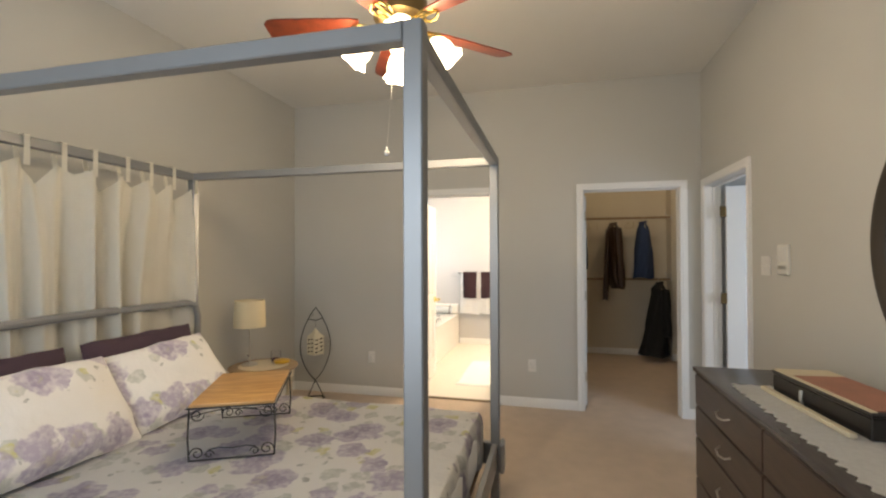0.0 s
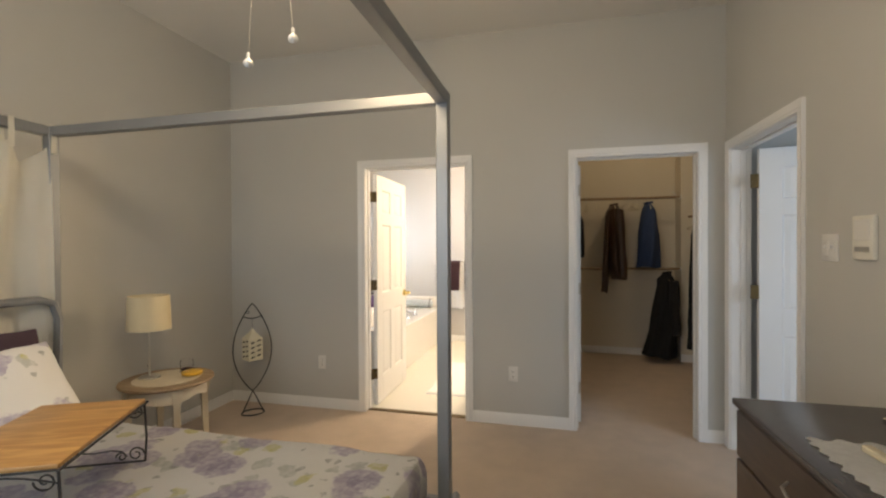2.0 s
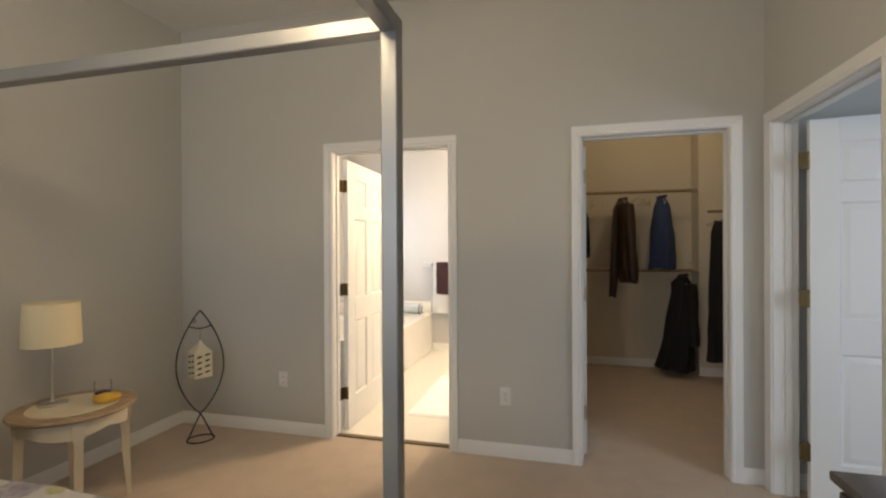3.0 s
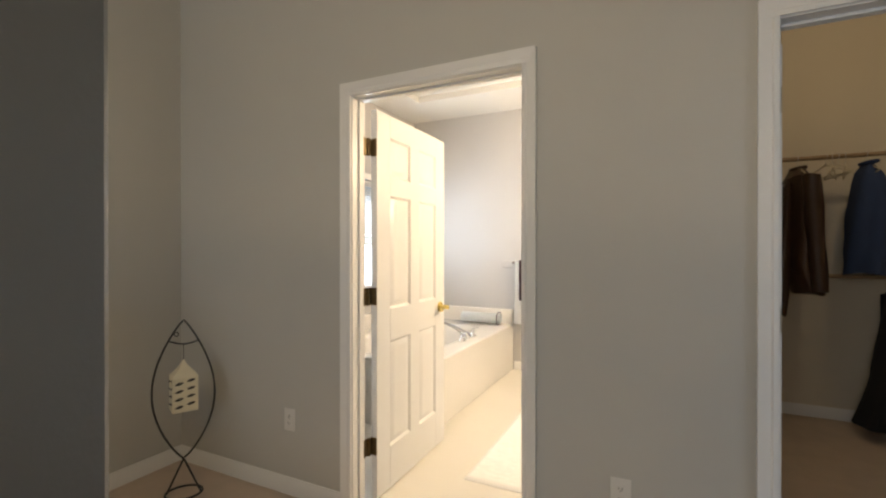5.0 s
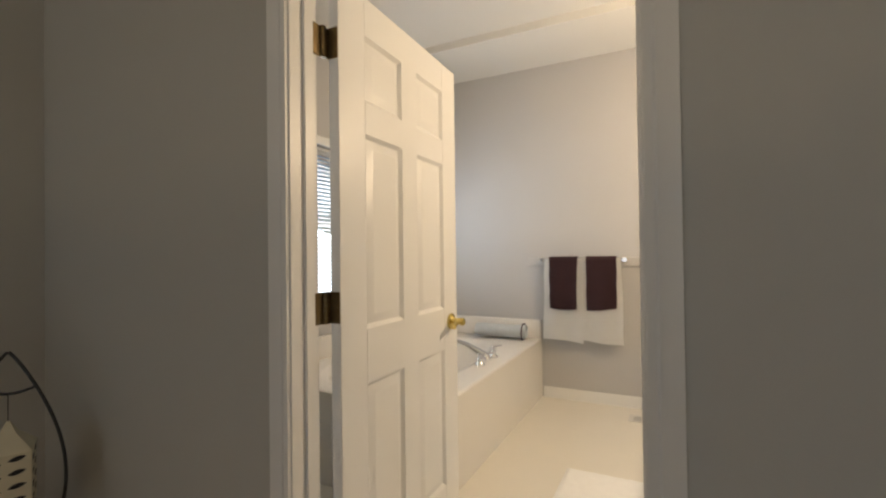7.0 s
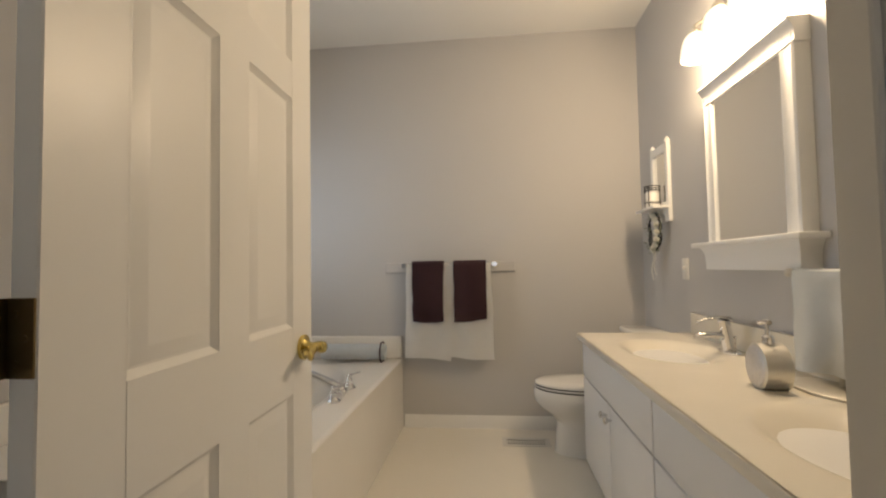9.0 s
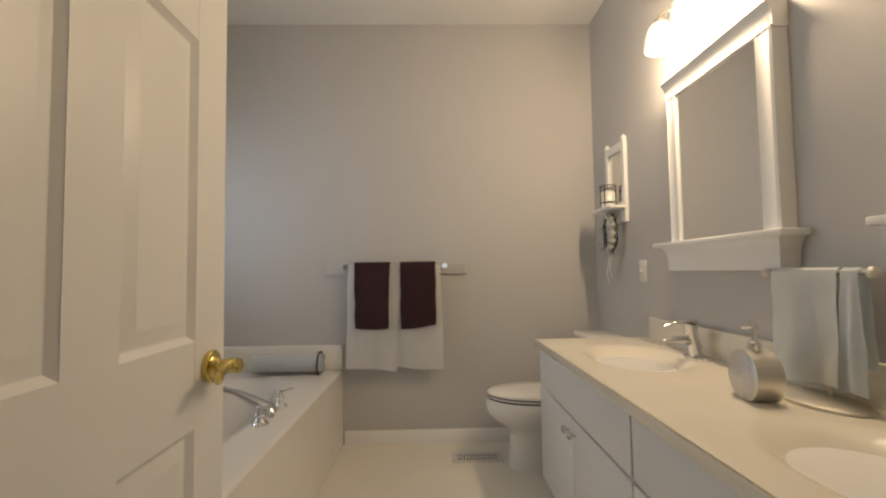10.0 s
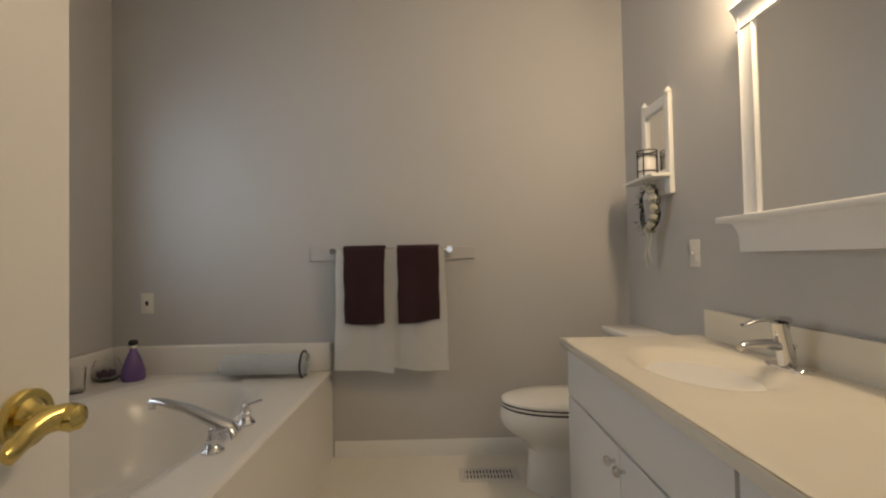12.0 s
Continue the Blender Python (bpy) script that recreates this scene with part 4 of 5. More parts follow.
# bedroom window behind the walk
def window(name, m, w, h, label, blinds=True):
    """A sash window in the local xz plane, room on the -y side; origin at the opening's lower left."""
    t = thing(name, m, label, "window", kind="structure")
    for x0, x1, z0, z1 in ((0, 0.04, 0, h), (w - 0.04, w, 0, h), (0.04, w - 0.04, 0, 0.04), (0.04, w - 0.04, h - 0.04, h), (0.04, w - 0.04, h / 2 - 0.02, h / 2 + 0.02)):
        part("window_frame", box(bm_new(), x0, 0.05, z0, x1, 0.10, z1, 0.003), M_TRIM, t)
    for z0, z1 in ((0.04, h / 2 - 0.02), (h / 2 + 0.02, h - 0.04)):
        p = part("pane", box(bm_new(), 0.04, 0.07, z0, w - 0.04, 0.075, z1), M_GLASS, t)
        p.visible_shadow = False
    part("window_sill", box(bm_new(), -0.08, -0.04, -0.025, w + 0.08, 0.05, 0.0, 0.004), M_TRIM, t)
    for x0, x1, z0, z1 in ((-0.06, 0, 0, h + 0.06), (w, w + 0.06, 0, h + 0.06), (0, w, h, h + 0.06)):
        part("casing", box(bm_new(), x0, -0.016, z0, x1, -0.0005, z1, 0.003), M_TRIM, t)
    if blinds:
        sl = box(bm_new(), 0.012, -0.011, -0.001, w - 0.012, 0.011, 0.001)
        ob = part("blind_slat", sl, M_BLIND, t)
        n = int(h / 0.028)
        ob.matrix_basis = pose(0, 0.022, 0.03, -25, 0, 0)
        for k in range(1, n - 1):
            o = ob.copy()
            scene.collection.objects.link(o)
            o.matrix_basis = pose(0, 0.022, 0.03 + 0.028 * k, -25, 0, 0)
    return t


window("window_1", pose(-0.25, 1.2, 0.75, 0, 0, 180), 2.1, 1.6, "wide white sash window behind the bed's foot", False)

# ---- closet ----
def rod(x0, x1, y, z, ends):
    t = thing("closet_rod", pose(0, 0, 0), "wooden closet rod between the walls", "closet rod", "closet rods")
    bm = bm_new()
    tube(bm, [(x0, y, z), (x1, y, z)], 0.016, 12)
    part("pole", bm, M_OAK, t)
    for x in ends:
        bm = bm_new()
        tube(bm, [(x, y, z), (x + (0.012 if x < 0.7 else -0.012), y, z)], 0.03, 16)
        part("socket", bm, M_WHITEPLASTIC, t)
    bm = bm_new()
    tube(bm, [(x1 - 0.03, y - 0.02, z - 0.018), (x1 - 0.02, 8.745, z + 0.09)], 0.007, 6)
    part("bracket", bm, M_WHITEPLASTIC, t)


rod(0.13, 1.418, 8.47, 1.945, (0.13, 1.418))
rod(0.13, 1.418, 8.47, 1.10, (0.13, 1.418))


def hanger(m, material, garment_label=""):
    t = thing("hanger", m, "slim tan wire clothes hanger on the rod", "hanger", "closet hangers")
    bm = bm_new()
    tube(bm, [(0, 0.022 * math.cos(k), 0.0 + 0.022 * math.sin(k)) for k in [-0.4 + 0.35 * i for i in range(10)]] + [(0, 0, -0.03), (0, 0, -0.06)], 0.0025, 6)
    part("hook", bm, M_NICKEL, t)
    bm = bm_new()
    tube(bm, [(0, 0, -0.058), (0, 0.20, -0.13), (0, 0.20, -0.14), (0, -0.20, -0.14), (0, -0.20, -0.13), (0, 0, -0.058)], 0.004, 6)
    part("bar", bm, material, t)
    return t


def garment(name, m, rings, material, label, category, folds=5, sleeves=(), collar=False):
    """A hanging cloth body: rings of (z, half width along x, half depth along y, shift x); sleeves of (x, y, top, length, lean)."""
    rings0 = rings[0]
    bm = bm_new()
    out = []
    n = 40
    for i, (z, w, d, sx) in enumerate(rings):
        ring = []
        for k in range(n):
            a = 2 * math.pi * k / n
            f = 1 + (0.03 + 0.10 * i / len(rings)) * math.sin(folds * a + i * 0.25) + 0.06 * noise2(math.cos(a) * 2, i * 0.6, 1, 4)
            ring.append((sx + w * f * math.cos(a), d * f * math.sin(a), z + 0.012 * math.sin(3 * a + i)))
        out.append(ring)
    loft(bm, out)
    t = thing(name, m, label, category)
    part("body", bm, material, t)
    for sx, sy, ztop, length, lean in sleeves:
        bm = bm_new()
        rings = []
        for i in range(11):
            u = i / 10
            q = 0.050 + 0.012 * math.sin(u * 2.6) - 0.014 * u
            rings.append([(sx + lean * u + q * (1 + 0.12 * math.sin(3 * a + i)) * math.cos(a), sy + 0.02 * math.sin(u * 3) + q * 1.1 * math.sin(a), ztop - length * u + 0.006 * math.sin(2 * a + i * 1.7)) for a in [2 * math.pi * k / 20 for k in range(20)]])
        loft(bm, rings)
        part("sleeve", bm, material, t)
    if collar:
        bm = bm_new()
        tube(bm, [(rings0[3] + 0.042 * math.cos(a), 0.055 * math.sin(a), rings0[0] + 0.012 + 0.008 * math.cos(a)) for a in [2 * math.pi * k / 20 for k in range(20)]], 0.013, 8, True)
        part("collar", bm, material, t)
    return t


def lerp_rings(keys, n=14):
    out = []
    for i in range(n + 1):
        z = keys[0][0] + (keys[-1][0] - keys[0][0]) * i / n
        for a, b in zip(keys, keys[1:]):
            if (z <= a[0] + 1e-9 and z >= b[0] - 1e-9):
                t = (a[0] - z) / (a[0] - b[0])
                out.append((z,) + tuple(p + (q - p) * t for p, q in zip(a[1:], b[1:])))
                break
    return out


garment("leather_jacket", pose(0.67, 8.46, 0), lerp_rings([(1.86, 0.05, 0.06, 0), (1.82, 0.085, 0.17, 0), (1.2, 0.10, 0.20, 0.01), (0.98, 0.08, 0.2, 0.06)]), M_LEATHER, "dark brown leather jacket on the upper rod", "jacket", 4, ((0.03, -0.21, 1.80, 0.80, 0.05), (-0.02, 0.20, 1.80, 0.80, 0.0)), True)
garment("scarf", pose(0.575, 8.40, 0), lerp_rings([(1.75, 0.03, 0.06, 0.02), (1.2, 0.045, 0.07, 0), (0.82, 0.035, 0.06, -0.02)]), M_LEATHER, "brown scarf hanging beside the jacket", "scarf", 3)
garment("denim_skirt", pose(1.055, 8.44, 0), lerp_rings([(1.87, 0.03, 0.04, 0), (1.80, 0.075, 0.14, 0), (1.5, 0.11, 0.18, 0), (1.125, 0.125, 0.19, -0.005)]), M_DENIM, "blue denim dress on the upper rod", "dress", 5, (), True)
garment("black_coat", pose(1.24, 8.45, 0), lerp_rings([(1.04, 0.04, 0.05, 0.02), (0.98, 0.09, 0.16, 0.01), (0.55, 0.125, 0.19, -0.02), (0.30, 0.14, 0.20, -0.035), (0.08, 0.175, 0.21, -0.06)]), M_BLACK, "long black coat on the lower rod", "coat", 6, ((0.05, -0.19, 0.97, 0.62, 0.03), (0.0, 0.19, 0.97, 0.62, 0.0)), True)
garment("black_dress", pose(1.62, 8.2, 0), lerp_rings([(1.60, 0.12, 0.03, -0.02), (1.5, 0.17, 0.06, 0), (0.9, 0.18, 0.08, 0), (0.22, 0.19, 0.10, 0)]), M_BLACK, "long black dress by the closet return", "dress", 6, (), True)
garment("black_shirt", pose(0.24, 8.3, 0), lerp_rings([(1.72, 0.05, 0.05, 0.0), (1.66, 0.07, 0.16, 0), (1.25, 0.075, 0.18, 0)]), M_BLACK, "black top at the end of the upper rod", "shirt", 4)
bm = bm_new()
tube(bm, [(1.43, 8.22, 1.70), (2.19, 8.22, 1.70)], 0.014, 10)
single("closet_rod", bm, M_OAK, "short wooden rod beside the closet return", "closet rod", group="closet rods")
for x, yaw in ((0.36, 3), (0.47, -5), (0.83, 25), (0.87, -20), (0.90, 8), (0.94, -12), (0.67, 0), (1.055, 0)):
    hanger(pose(x, 8.47, 1.945 + 0.0, 0, 0, yaw), M_PAPER)
hanger(pose(1.25, 8.47, 1.10), M_OAK)
hanger(pose(1.62, 8.22, 1.70, 0, 0, 85), M_OAK)
# Glowing dome out of view, added to go with the closet's fill lamp.
cl = thing("added_closet_dome", pose(1.0, 7.5, H), "small opal dome light, unseen, added on the closet ceiling", "ceiling light")
part("base", lathe(bm_new(), [(0.12, -0.02), (0.12, 0)], n=28), M_WHITEPLASTIC, cl)
d = part("dome", lathe(bm_new(), [(0.03, -0.088), (0.07, -0.075), (0.10, -0.045), (0.11, -0.02)], n=28), M_FROST2, cl)
d.visible_shadow = False


# ---- bathroom ----
# right-hand fittings stand on the wall at BX, RY further back; heights in units of BZ
BX, RY, BZ = 0.042, 0.02, 0.975


def bath(x, y, z, rx=0, ry=0, rz=0):
    m = pose(x + BX, y if y > 8.8 or y == 0 else y + RY, z * BZ, rx, ry, rz)
    return m @ Matrix.Diagonal((1, 1, BZ, 1)) if rx == 0 and ry == 0 else m


window("window_2", pose(-2.87, 7.5, 0.88, 0, 0, 90), 1.06, 1.10, "white bathroom window with lowered slat blind above the tub")


def smooth(a, b, x):
    t = max(0.0, min(1.0, (x - a) / (b - a)))
    return t * t * (3 - 2 * t)


# tub: a skirted deck with an oval basin
TX0, TX1, TY0, TY1, TZ = -2.912, -1.687, 7.12, 9.05, 0.50
tub = thing("bathtub", bath(0, 0, 0), "cream acrylic drop-in bathtub with a wide deck and skirt", "bathtub")


def deck(u, v):
    x, y = TX0 + (TX1 - TX0) * u, TY0 + (TY1 - TY0) * v
    cx, cy, rx, ry = -2.31, 8.08, 0.42, 0.80
    d = (abs((x - cx) / rx) ** 2.5 + abs((y - cy) / ry) ** 2.5) ** (1 / 2.5)
    z = TZ - 0.37 * smooth(1.0, 0.68, d) - 0.01 * smooth(1.08, 1.0, d)
    e = TX1 - x
    if e < 0.015:
        z -= 0.008 * (1 - e / 0.015) ** 2
    return (x, y, z)


part("basin", sheet(bm_new(), deck, 90, 110), M_ACRYLIC, tub)
part("skirt", box(bm_new(), TX1 - 0.025, TY0, 0, TX1 - 0.006, TY1, TZ - 0.008, 0.002), M_ACRYLIC, tub)
part("end_skirt", box(bm_new(), TX0, TY0, 0, TX1 - 0.025, TY0 + 0.02, TZ - 0.004), M_ACRYLIC, tub)
part("splash_ledge", box(bm_new(), TX0 + 0.02, TY1 - 0.045, TZ - 0.003, TX1 - 0.006, TY1 - 0.0005, TZ + 0.158, 0.010, 3), M_ACRYLIC, tub)
part("splash_ledge", box(bm_new(), TX0 + 0.0005, TY0, TZ - 0.003, TX0 + 0.045, TY1 - 0.045, TZ + 0.158, 0.010, 3), M_ACRYLIC, tub)

tf = thing("tub_faucet", bath(-1.818, 8.075, TZ), "chrome roman tub spout with two lever handles", "faucet")
bm = bm_new()
pts = [(0.02, 0, 0.0), (0.0, 0, 0.03), (-0.06, 0, 0.06), (-0.15, 0.012, 0.098), (-0.25, 0.024, 0.120), (-0.295, 0.03, 0.122)]
rings = []
for (x, y, z), w, h in zip(pts, (0.036, 0.036, 0.032, 0.026, 0.022, 0.020), (0.02, 0.022, 0.018, 0.013, 0.011, 0.012)):
    tilt = 1.0 if x < 0.0 else 0.6
    rings.append([(x + h * math.sin(a) * 0.5, y + w * math.cos(a), z + h * math.sin(a)) for a in [2 * math.pi * k / 16 for k in range(16)]])
loft(bm, rings)
part("spout", bm, M_CHROME, tf)
bm = bm_new()
tube(bm, [(-0.286, 0.03, 0.118), (-0.288, 0.03, 0.094)], 0.013, 12)
part("aerator", bm, M_CHROME, tf)
for s in (-1, 1):
    y = s * 0.122
    hb_ = part("handle_base", lathe(bm_new(), [(0.034, 0), (0.034, 0.006), (0.024, 0.014), (0.017, 0.03), (0.02, 0.042), (0.012, 0.055), (0.009, 0.07)], 0.0, y, 20), M_CHROME, tf)
    bm = bm_new()
    tube(bm, [(0.01, y, 0.06), (-0.01, y + s * 0.0, 0.064), (0.055, y + s * 0.02, 0.082)][1:], 0.007, 8)
    ball(bm, (0.0, y, 0.066), 0.013, 10)
    part("lever", bm, M_CHROME, hb_)

# rolled towel on the deck
rt = thing("rolled_towel", bath(-2.0, 8.895, TZ + 0.066), "pale blue rolled towel tied with a dark band", "towel")


def roll(u, v):
    a = u * 2.6 * 2 * math.pi
    q = 0.028 + 0.037 * u
    x = -0.215 + 0.43 * v
    return (x, q * math.cos(a) * 1.05, q * math.sin(a) * (0.96) + 0.003 * noise2(x * 20, a, 1, 2))


part("roll", sheet(bm_new(), roll, 90, 10, 0.009), M_BLUETOWEL, rt)
bm = bm_new()
tube(bm, [(0.195, 0.073 * math.cos(2 * math.pi * k / 28), 0.071 * math.sin(2 * math.pi * k / 28)) for k in range(28)], 0.005, 6, True)
part("band", bm, M_PLUM, rt, "dark band")

bo = thing("bubble_bath_bottle", bath(-2.695, 8.90, TZ), "lilac glass bottle with a dark stopper on the tub deck", "bottle")
part("body", lathe(bm_new(), [(0.05, 0), (0.056, 0.01), (0.054, 0.05), (0.034, 0.12), (0.018, 0.155), (0.016, 0.17)], n=24), M_PURPLE, bo)
part("neck_ring", lathe(bm_new(), [(0.018, 0.17), (0.021, 0.176), (0.018, 0.184)], n=20), M_NICKEL, bo)
part("stopper", lathe(bm_new(), [(0.013, 0.184), (0.022, 0.19), (0.022, 0.208), (0.012, 0.214)], n=20), M_DARK, bo)
gb = thing("glass_bowl", bath(-2.825, 8.89, TZ), "clear glass bowl with dark dried petals", "bowl")
part("glass", loft(bm_new(), [ellipse(0, 0, z, q, q, 28) for q, z in ((0.04, 0), (0.066, 0.02), (0.072, 0.06), (0.05, 0.115), (0.047, 0.115), (0.069, 0.06), (0.062, 0.022), (0.002, 0.008))]), M_GLASS, gb)
bm = bm_new()
random.seed(4)
for k in range(40):
    a, q = random.uniform(0, 6.28), 0.042 * random.random() ** 0.5
    ball(bm, (q * math.cos(a), q * math.sin(a), 0.03 + 0.022 * random.random()), 0.009, 6)
part("petals", bm, M_HEART, gb, "dark dried petals")
gt = thing("glass_tumbler", bath(-2.815, 8.66, TZ), "clear glass tumbler at the end of the deck", "glass")
part("glass", loft(bm_new(), [ellipse(0, 0, z, q, q, 24) for q, z in ((0.032, 0), (0.038, 0.12), (0.035, 0.12), (0.029, 0.01), (0.001, 0.01))]), M_GLASS, gt)

pj = wall_plate("phone_jack", bath(-2.715, 9.05, 0.895), 0.072, 0.116, "ivory phone jack plate above the tub", "outlet", material=M_PLASTIC)
part("jack", box(bm_new(), -0.008, -0.009, -0.012, 0.008, -0.0055, 0.012, 0.001), M_DARK, pj, "small dark phone socket")

# towel bar with two white and two plum towels
tb = thing("towel_bar", bath(-1.345, 9.05, 1.17), "chrome towel bar on a white backing board", "towel bar")
part("backing_board", box(bm_new(), -0.46, -0.018, -0.055, 0.46, -0.0005, 0.02, 0.004), M_BATHWALL, tb, "grey painted backing board")
bm = bm_new()
tube(bm, [(-0.315, -0.085, 0), (0.315, -0.085, 0)], 0.009, 12)
part("bar", bm, M_CHROME, tb)
for s in (-1, 1):
    bm = bm_new()
    tube(bm, [(s * 0.315, -0.018, 0.0), (s * 0.315, -0.03, 0), (s * 0.315, -0.10, 0)], 0.016, 12)
    part("post", bm, M_CHROME, tb)


def hung_towel(name, x0, x1, z_front, z_back, off, material, label, m, flare=0.0, seed=1.0, bands=()):
    """A towel folded over the bar: front drop to z_front, back drop to z_back (below the bar)."""
    rr = 0.011 + off

    def f(u, v):
        L1, L2 = z_front, z_back
        s = v * (L1 + L2 + math.pi * rr)
        fall_ = 0
        if s < L2:
            y, z, fall_ = rr, -(L2 - s), L2 - s
            side = 1
        elif s < L2 + math.pi * rr:
            a = (s - L2) / rr
            y, z = rr * math.cos(a), rr * math.sin(a)
            side = 0
        else:
            fall_ = s - L2 - math.pi * rr
            y, z = -rr, -fall_
            side = -1
        k = fall_ / max(L1, 0.01)
        x = x0 + (x1 - x0) * u
        x += flare * (u - 0.5) * 2 * k + 0.006 * noise2(k * 4, u, 1, seed)
        y += (0.010 * math.sin(u * 8 + seed * 3) + 0.008 * noise2(u * 3, k * 3, 1, seed)) * k * (1.0 if side <= 0 else 0.2) - (0.006 * k if side < 0 else 0)
        if side > 0:
            y = min(y, rr + 0.004)
        z += (0.012 * math.sin(u * 3 + seed) * k)
        return (x, y, z)
    bm = sheet(bm_new(), f, 26, 44, 0.006)
    ob = single(name, bm, material, label, "towel", m, "towels on the bar")
    return ob


TBM = bath(-1.345, 8.965, 1.17)
hung_towel("bath_towel", -0.298, -0.001, 0.665, 0.52, 0.004, M_WHITETOWEL, "long white bath towel over the chrome bar", TBM, 0.012, 1.0)
hung_towel("bath_towel", 0.003, 0.288, 0.655, 0.52, 0.004, M_WHITETOWEL, "long white bath towel over the chrome bar", TBM, 0.014, 2.3)
hung_towel("hand_towel", -0.256, -0.034, 0.395, 0.32, 0.018, M_PLUMTOWEL, "dark plum hand towel over a white towel", TBM, -0.004, 3.1)
hung_towel("hand_towel", 0.034, 0.258, 0.393, 0.32, 0.018, M_PLUMTOWEL, "dark plum hand towel over a white towel", TBM, -0.003, 4.4)

# toilet against the right wall, facing the tub
toi = thing("toilet", bath(-0.02, 8.665, 0), "white porcelain toilet with the lid down", "toilet")


def egg(cx, rx0, rx1, ry, z, n=32):
    """An outline longer towards -x (rx0) than towards +x (rx1)."""
    return [(cx + (rx1 if math.cos(a) > 0 else rx0) * math.cos(a), ry * math.sin(a), z) for a in [2 * math.pi * k / n for k in range(n)]]


bm = bm_new()
loft(bm, [egg(-0.44, 0.235, 0.20, 0.115, 0), egg(-0.44, 0.23, 0.20, 0.112, 0.03), egg(-0.45, 0.215, 0.20, 0.11, 0.10), egg(-0.45, 0.205, 0.20, 0.115, 0.19), egg(-0.465, 0.235, 0.22, 0.135, 0.24), egg(-0.475, 0.278, 0.24, 0.165, 0.275), egg(-0.48, 0.305, 0.255, 0.185, 0.315), egg(-0.48, 0.312, 0.26, 0.19, 0.35), egg(-0.48, 0.308, 0.26, 0.188, 0.38), egg(-0.48, 0.300, 0.26, 0.182, 0.392)])
part("bowl", bm, M_PORCELAIN, toi)
bm = bm_new()
loft(bm, [egg(-0.48, 0.298, 0.24, 0.183, 0.3985), egg(-0.48, 0.304, 0.24, 0.188, 0.403), egg(-0.48, 0.303, 0.24, 0.187, 0.41)])
part("seat", bm, M_PORCELAIN, toi)
bm = bm_new()
loft(bm, [egg(-0.48, 0.297, 0.24, 0.182, 0.4155), egg(-0.48, 0.304, 0.24, 0.188, 0.420), egg(-0.48, 0.302, 0.24, 0.186, 0.43), egg(-0.48, 0.28, 0.22, 0.165, 0.438), egg(-0.48, 0.15, 0.12, 0.09, 0.442)])
part("lid", bm, M_PORCELAIN, toi)
# Dark rings stand in for the shade between bowl, seat and lid.
for z0, z1 in ((0.391, 0.398), (0.4095, 0.4165)):
    part("seat_gap_shade", loft(bm_new(), [egg(-0.48, 0.299, 0.238, 0.184, z0), egg(-0.48, 0.299, 0.238, 0.184, z1)]), M_DARK, toi, "dark ring for the shade in the seat gap")
part("tank", box(bm_new(), -0.205, -0.215, 0.38, -0.012, 0.215, 0.705, 0.025, 3), M_PORCELAIN, toi)
part("tank_lid", box(bm_new(), -0.215, -0.228, 0.706, -0.006, 0.228, 0.742, 0.012, 3), M_PORCELAIN, toi)
bm = bm_new()
tube(bm, [(-0.205, 0.15, 0.65), (-0.222, 0.15, 0.65), (-0.226, 0.085, 0.642)], 0.008, 8)
part("flush_handle", bm, M_CHROME, toi, "chrome flush lever")

# floor register
rg = thing("floor_register", bath(-0.855, 8.805, 0), "white slotted floor register by the toilet", "vent")
# Dark plate in place of the shaded duct under the slats.
part("backing", box(bm_new(), -0.125, -0.045, -0.0, 0.125, 0.045, 0.002), M_DARK, rg)
for x0, x1, y0, y1 in ((-0.15, 0.15, -0.068, -0.045), (-0.15, 0.15, 0.045, 0.068), (-0.15, -0.125, -0.045, 0.045), (0.125, 0.15, -0.045, 0.045), (-0.125, 0.125, -0.004, 0.004)):
    part("frame", box(bm_new(), x0, y0, 0, x1, y1, 0.006, 0.001), M_WHITEPLASTIC, rg)
for k in range(15):
    x = -0.118 + 0.236 * k / 14
    part("slat", box(bm_new(), x - 0.005, -0.045, 0.002, x + 0.005, 0.045, 0.0055), M_WHITEPLASTIC, rg)

# bath mat


def rug(u, v):
    x, y = -1.25 + 0.56 * u, 6.68 + 1.14 * v
    e = min(u, 1 - u) * 0.56
    e2 = min(v, 1 - v) * 1.14
    return (x, y, 0.003 + 0.014 * smooth(0, 0.02, min(e, e2)) + 0.003 * noise2(x, y, 40, 1))


bm = sheet(bm_new(), rug, 50, 90)
box(bm, -1.25, 6.68, 0.0, -0.69, 7.82, 0.003)
single("bath_mat", bm, M_WHITETOWEL, "white cotton bath mat in front of the vanity", "bath mat", bath(0, 0.0001, 0))

# vanity: two cabinet units under one top
VX, VY0, VY1, VZ = -0.578, 6.29, 8.325, 0.772


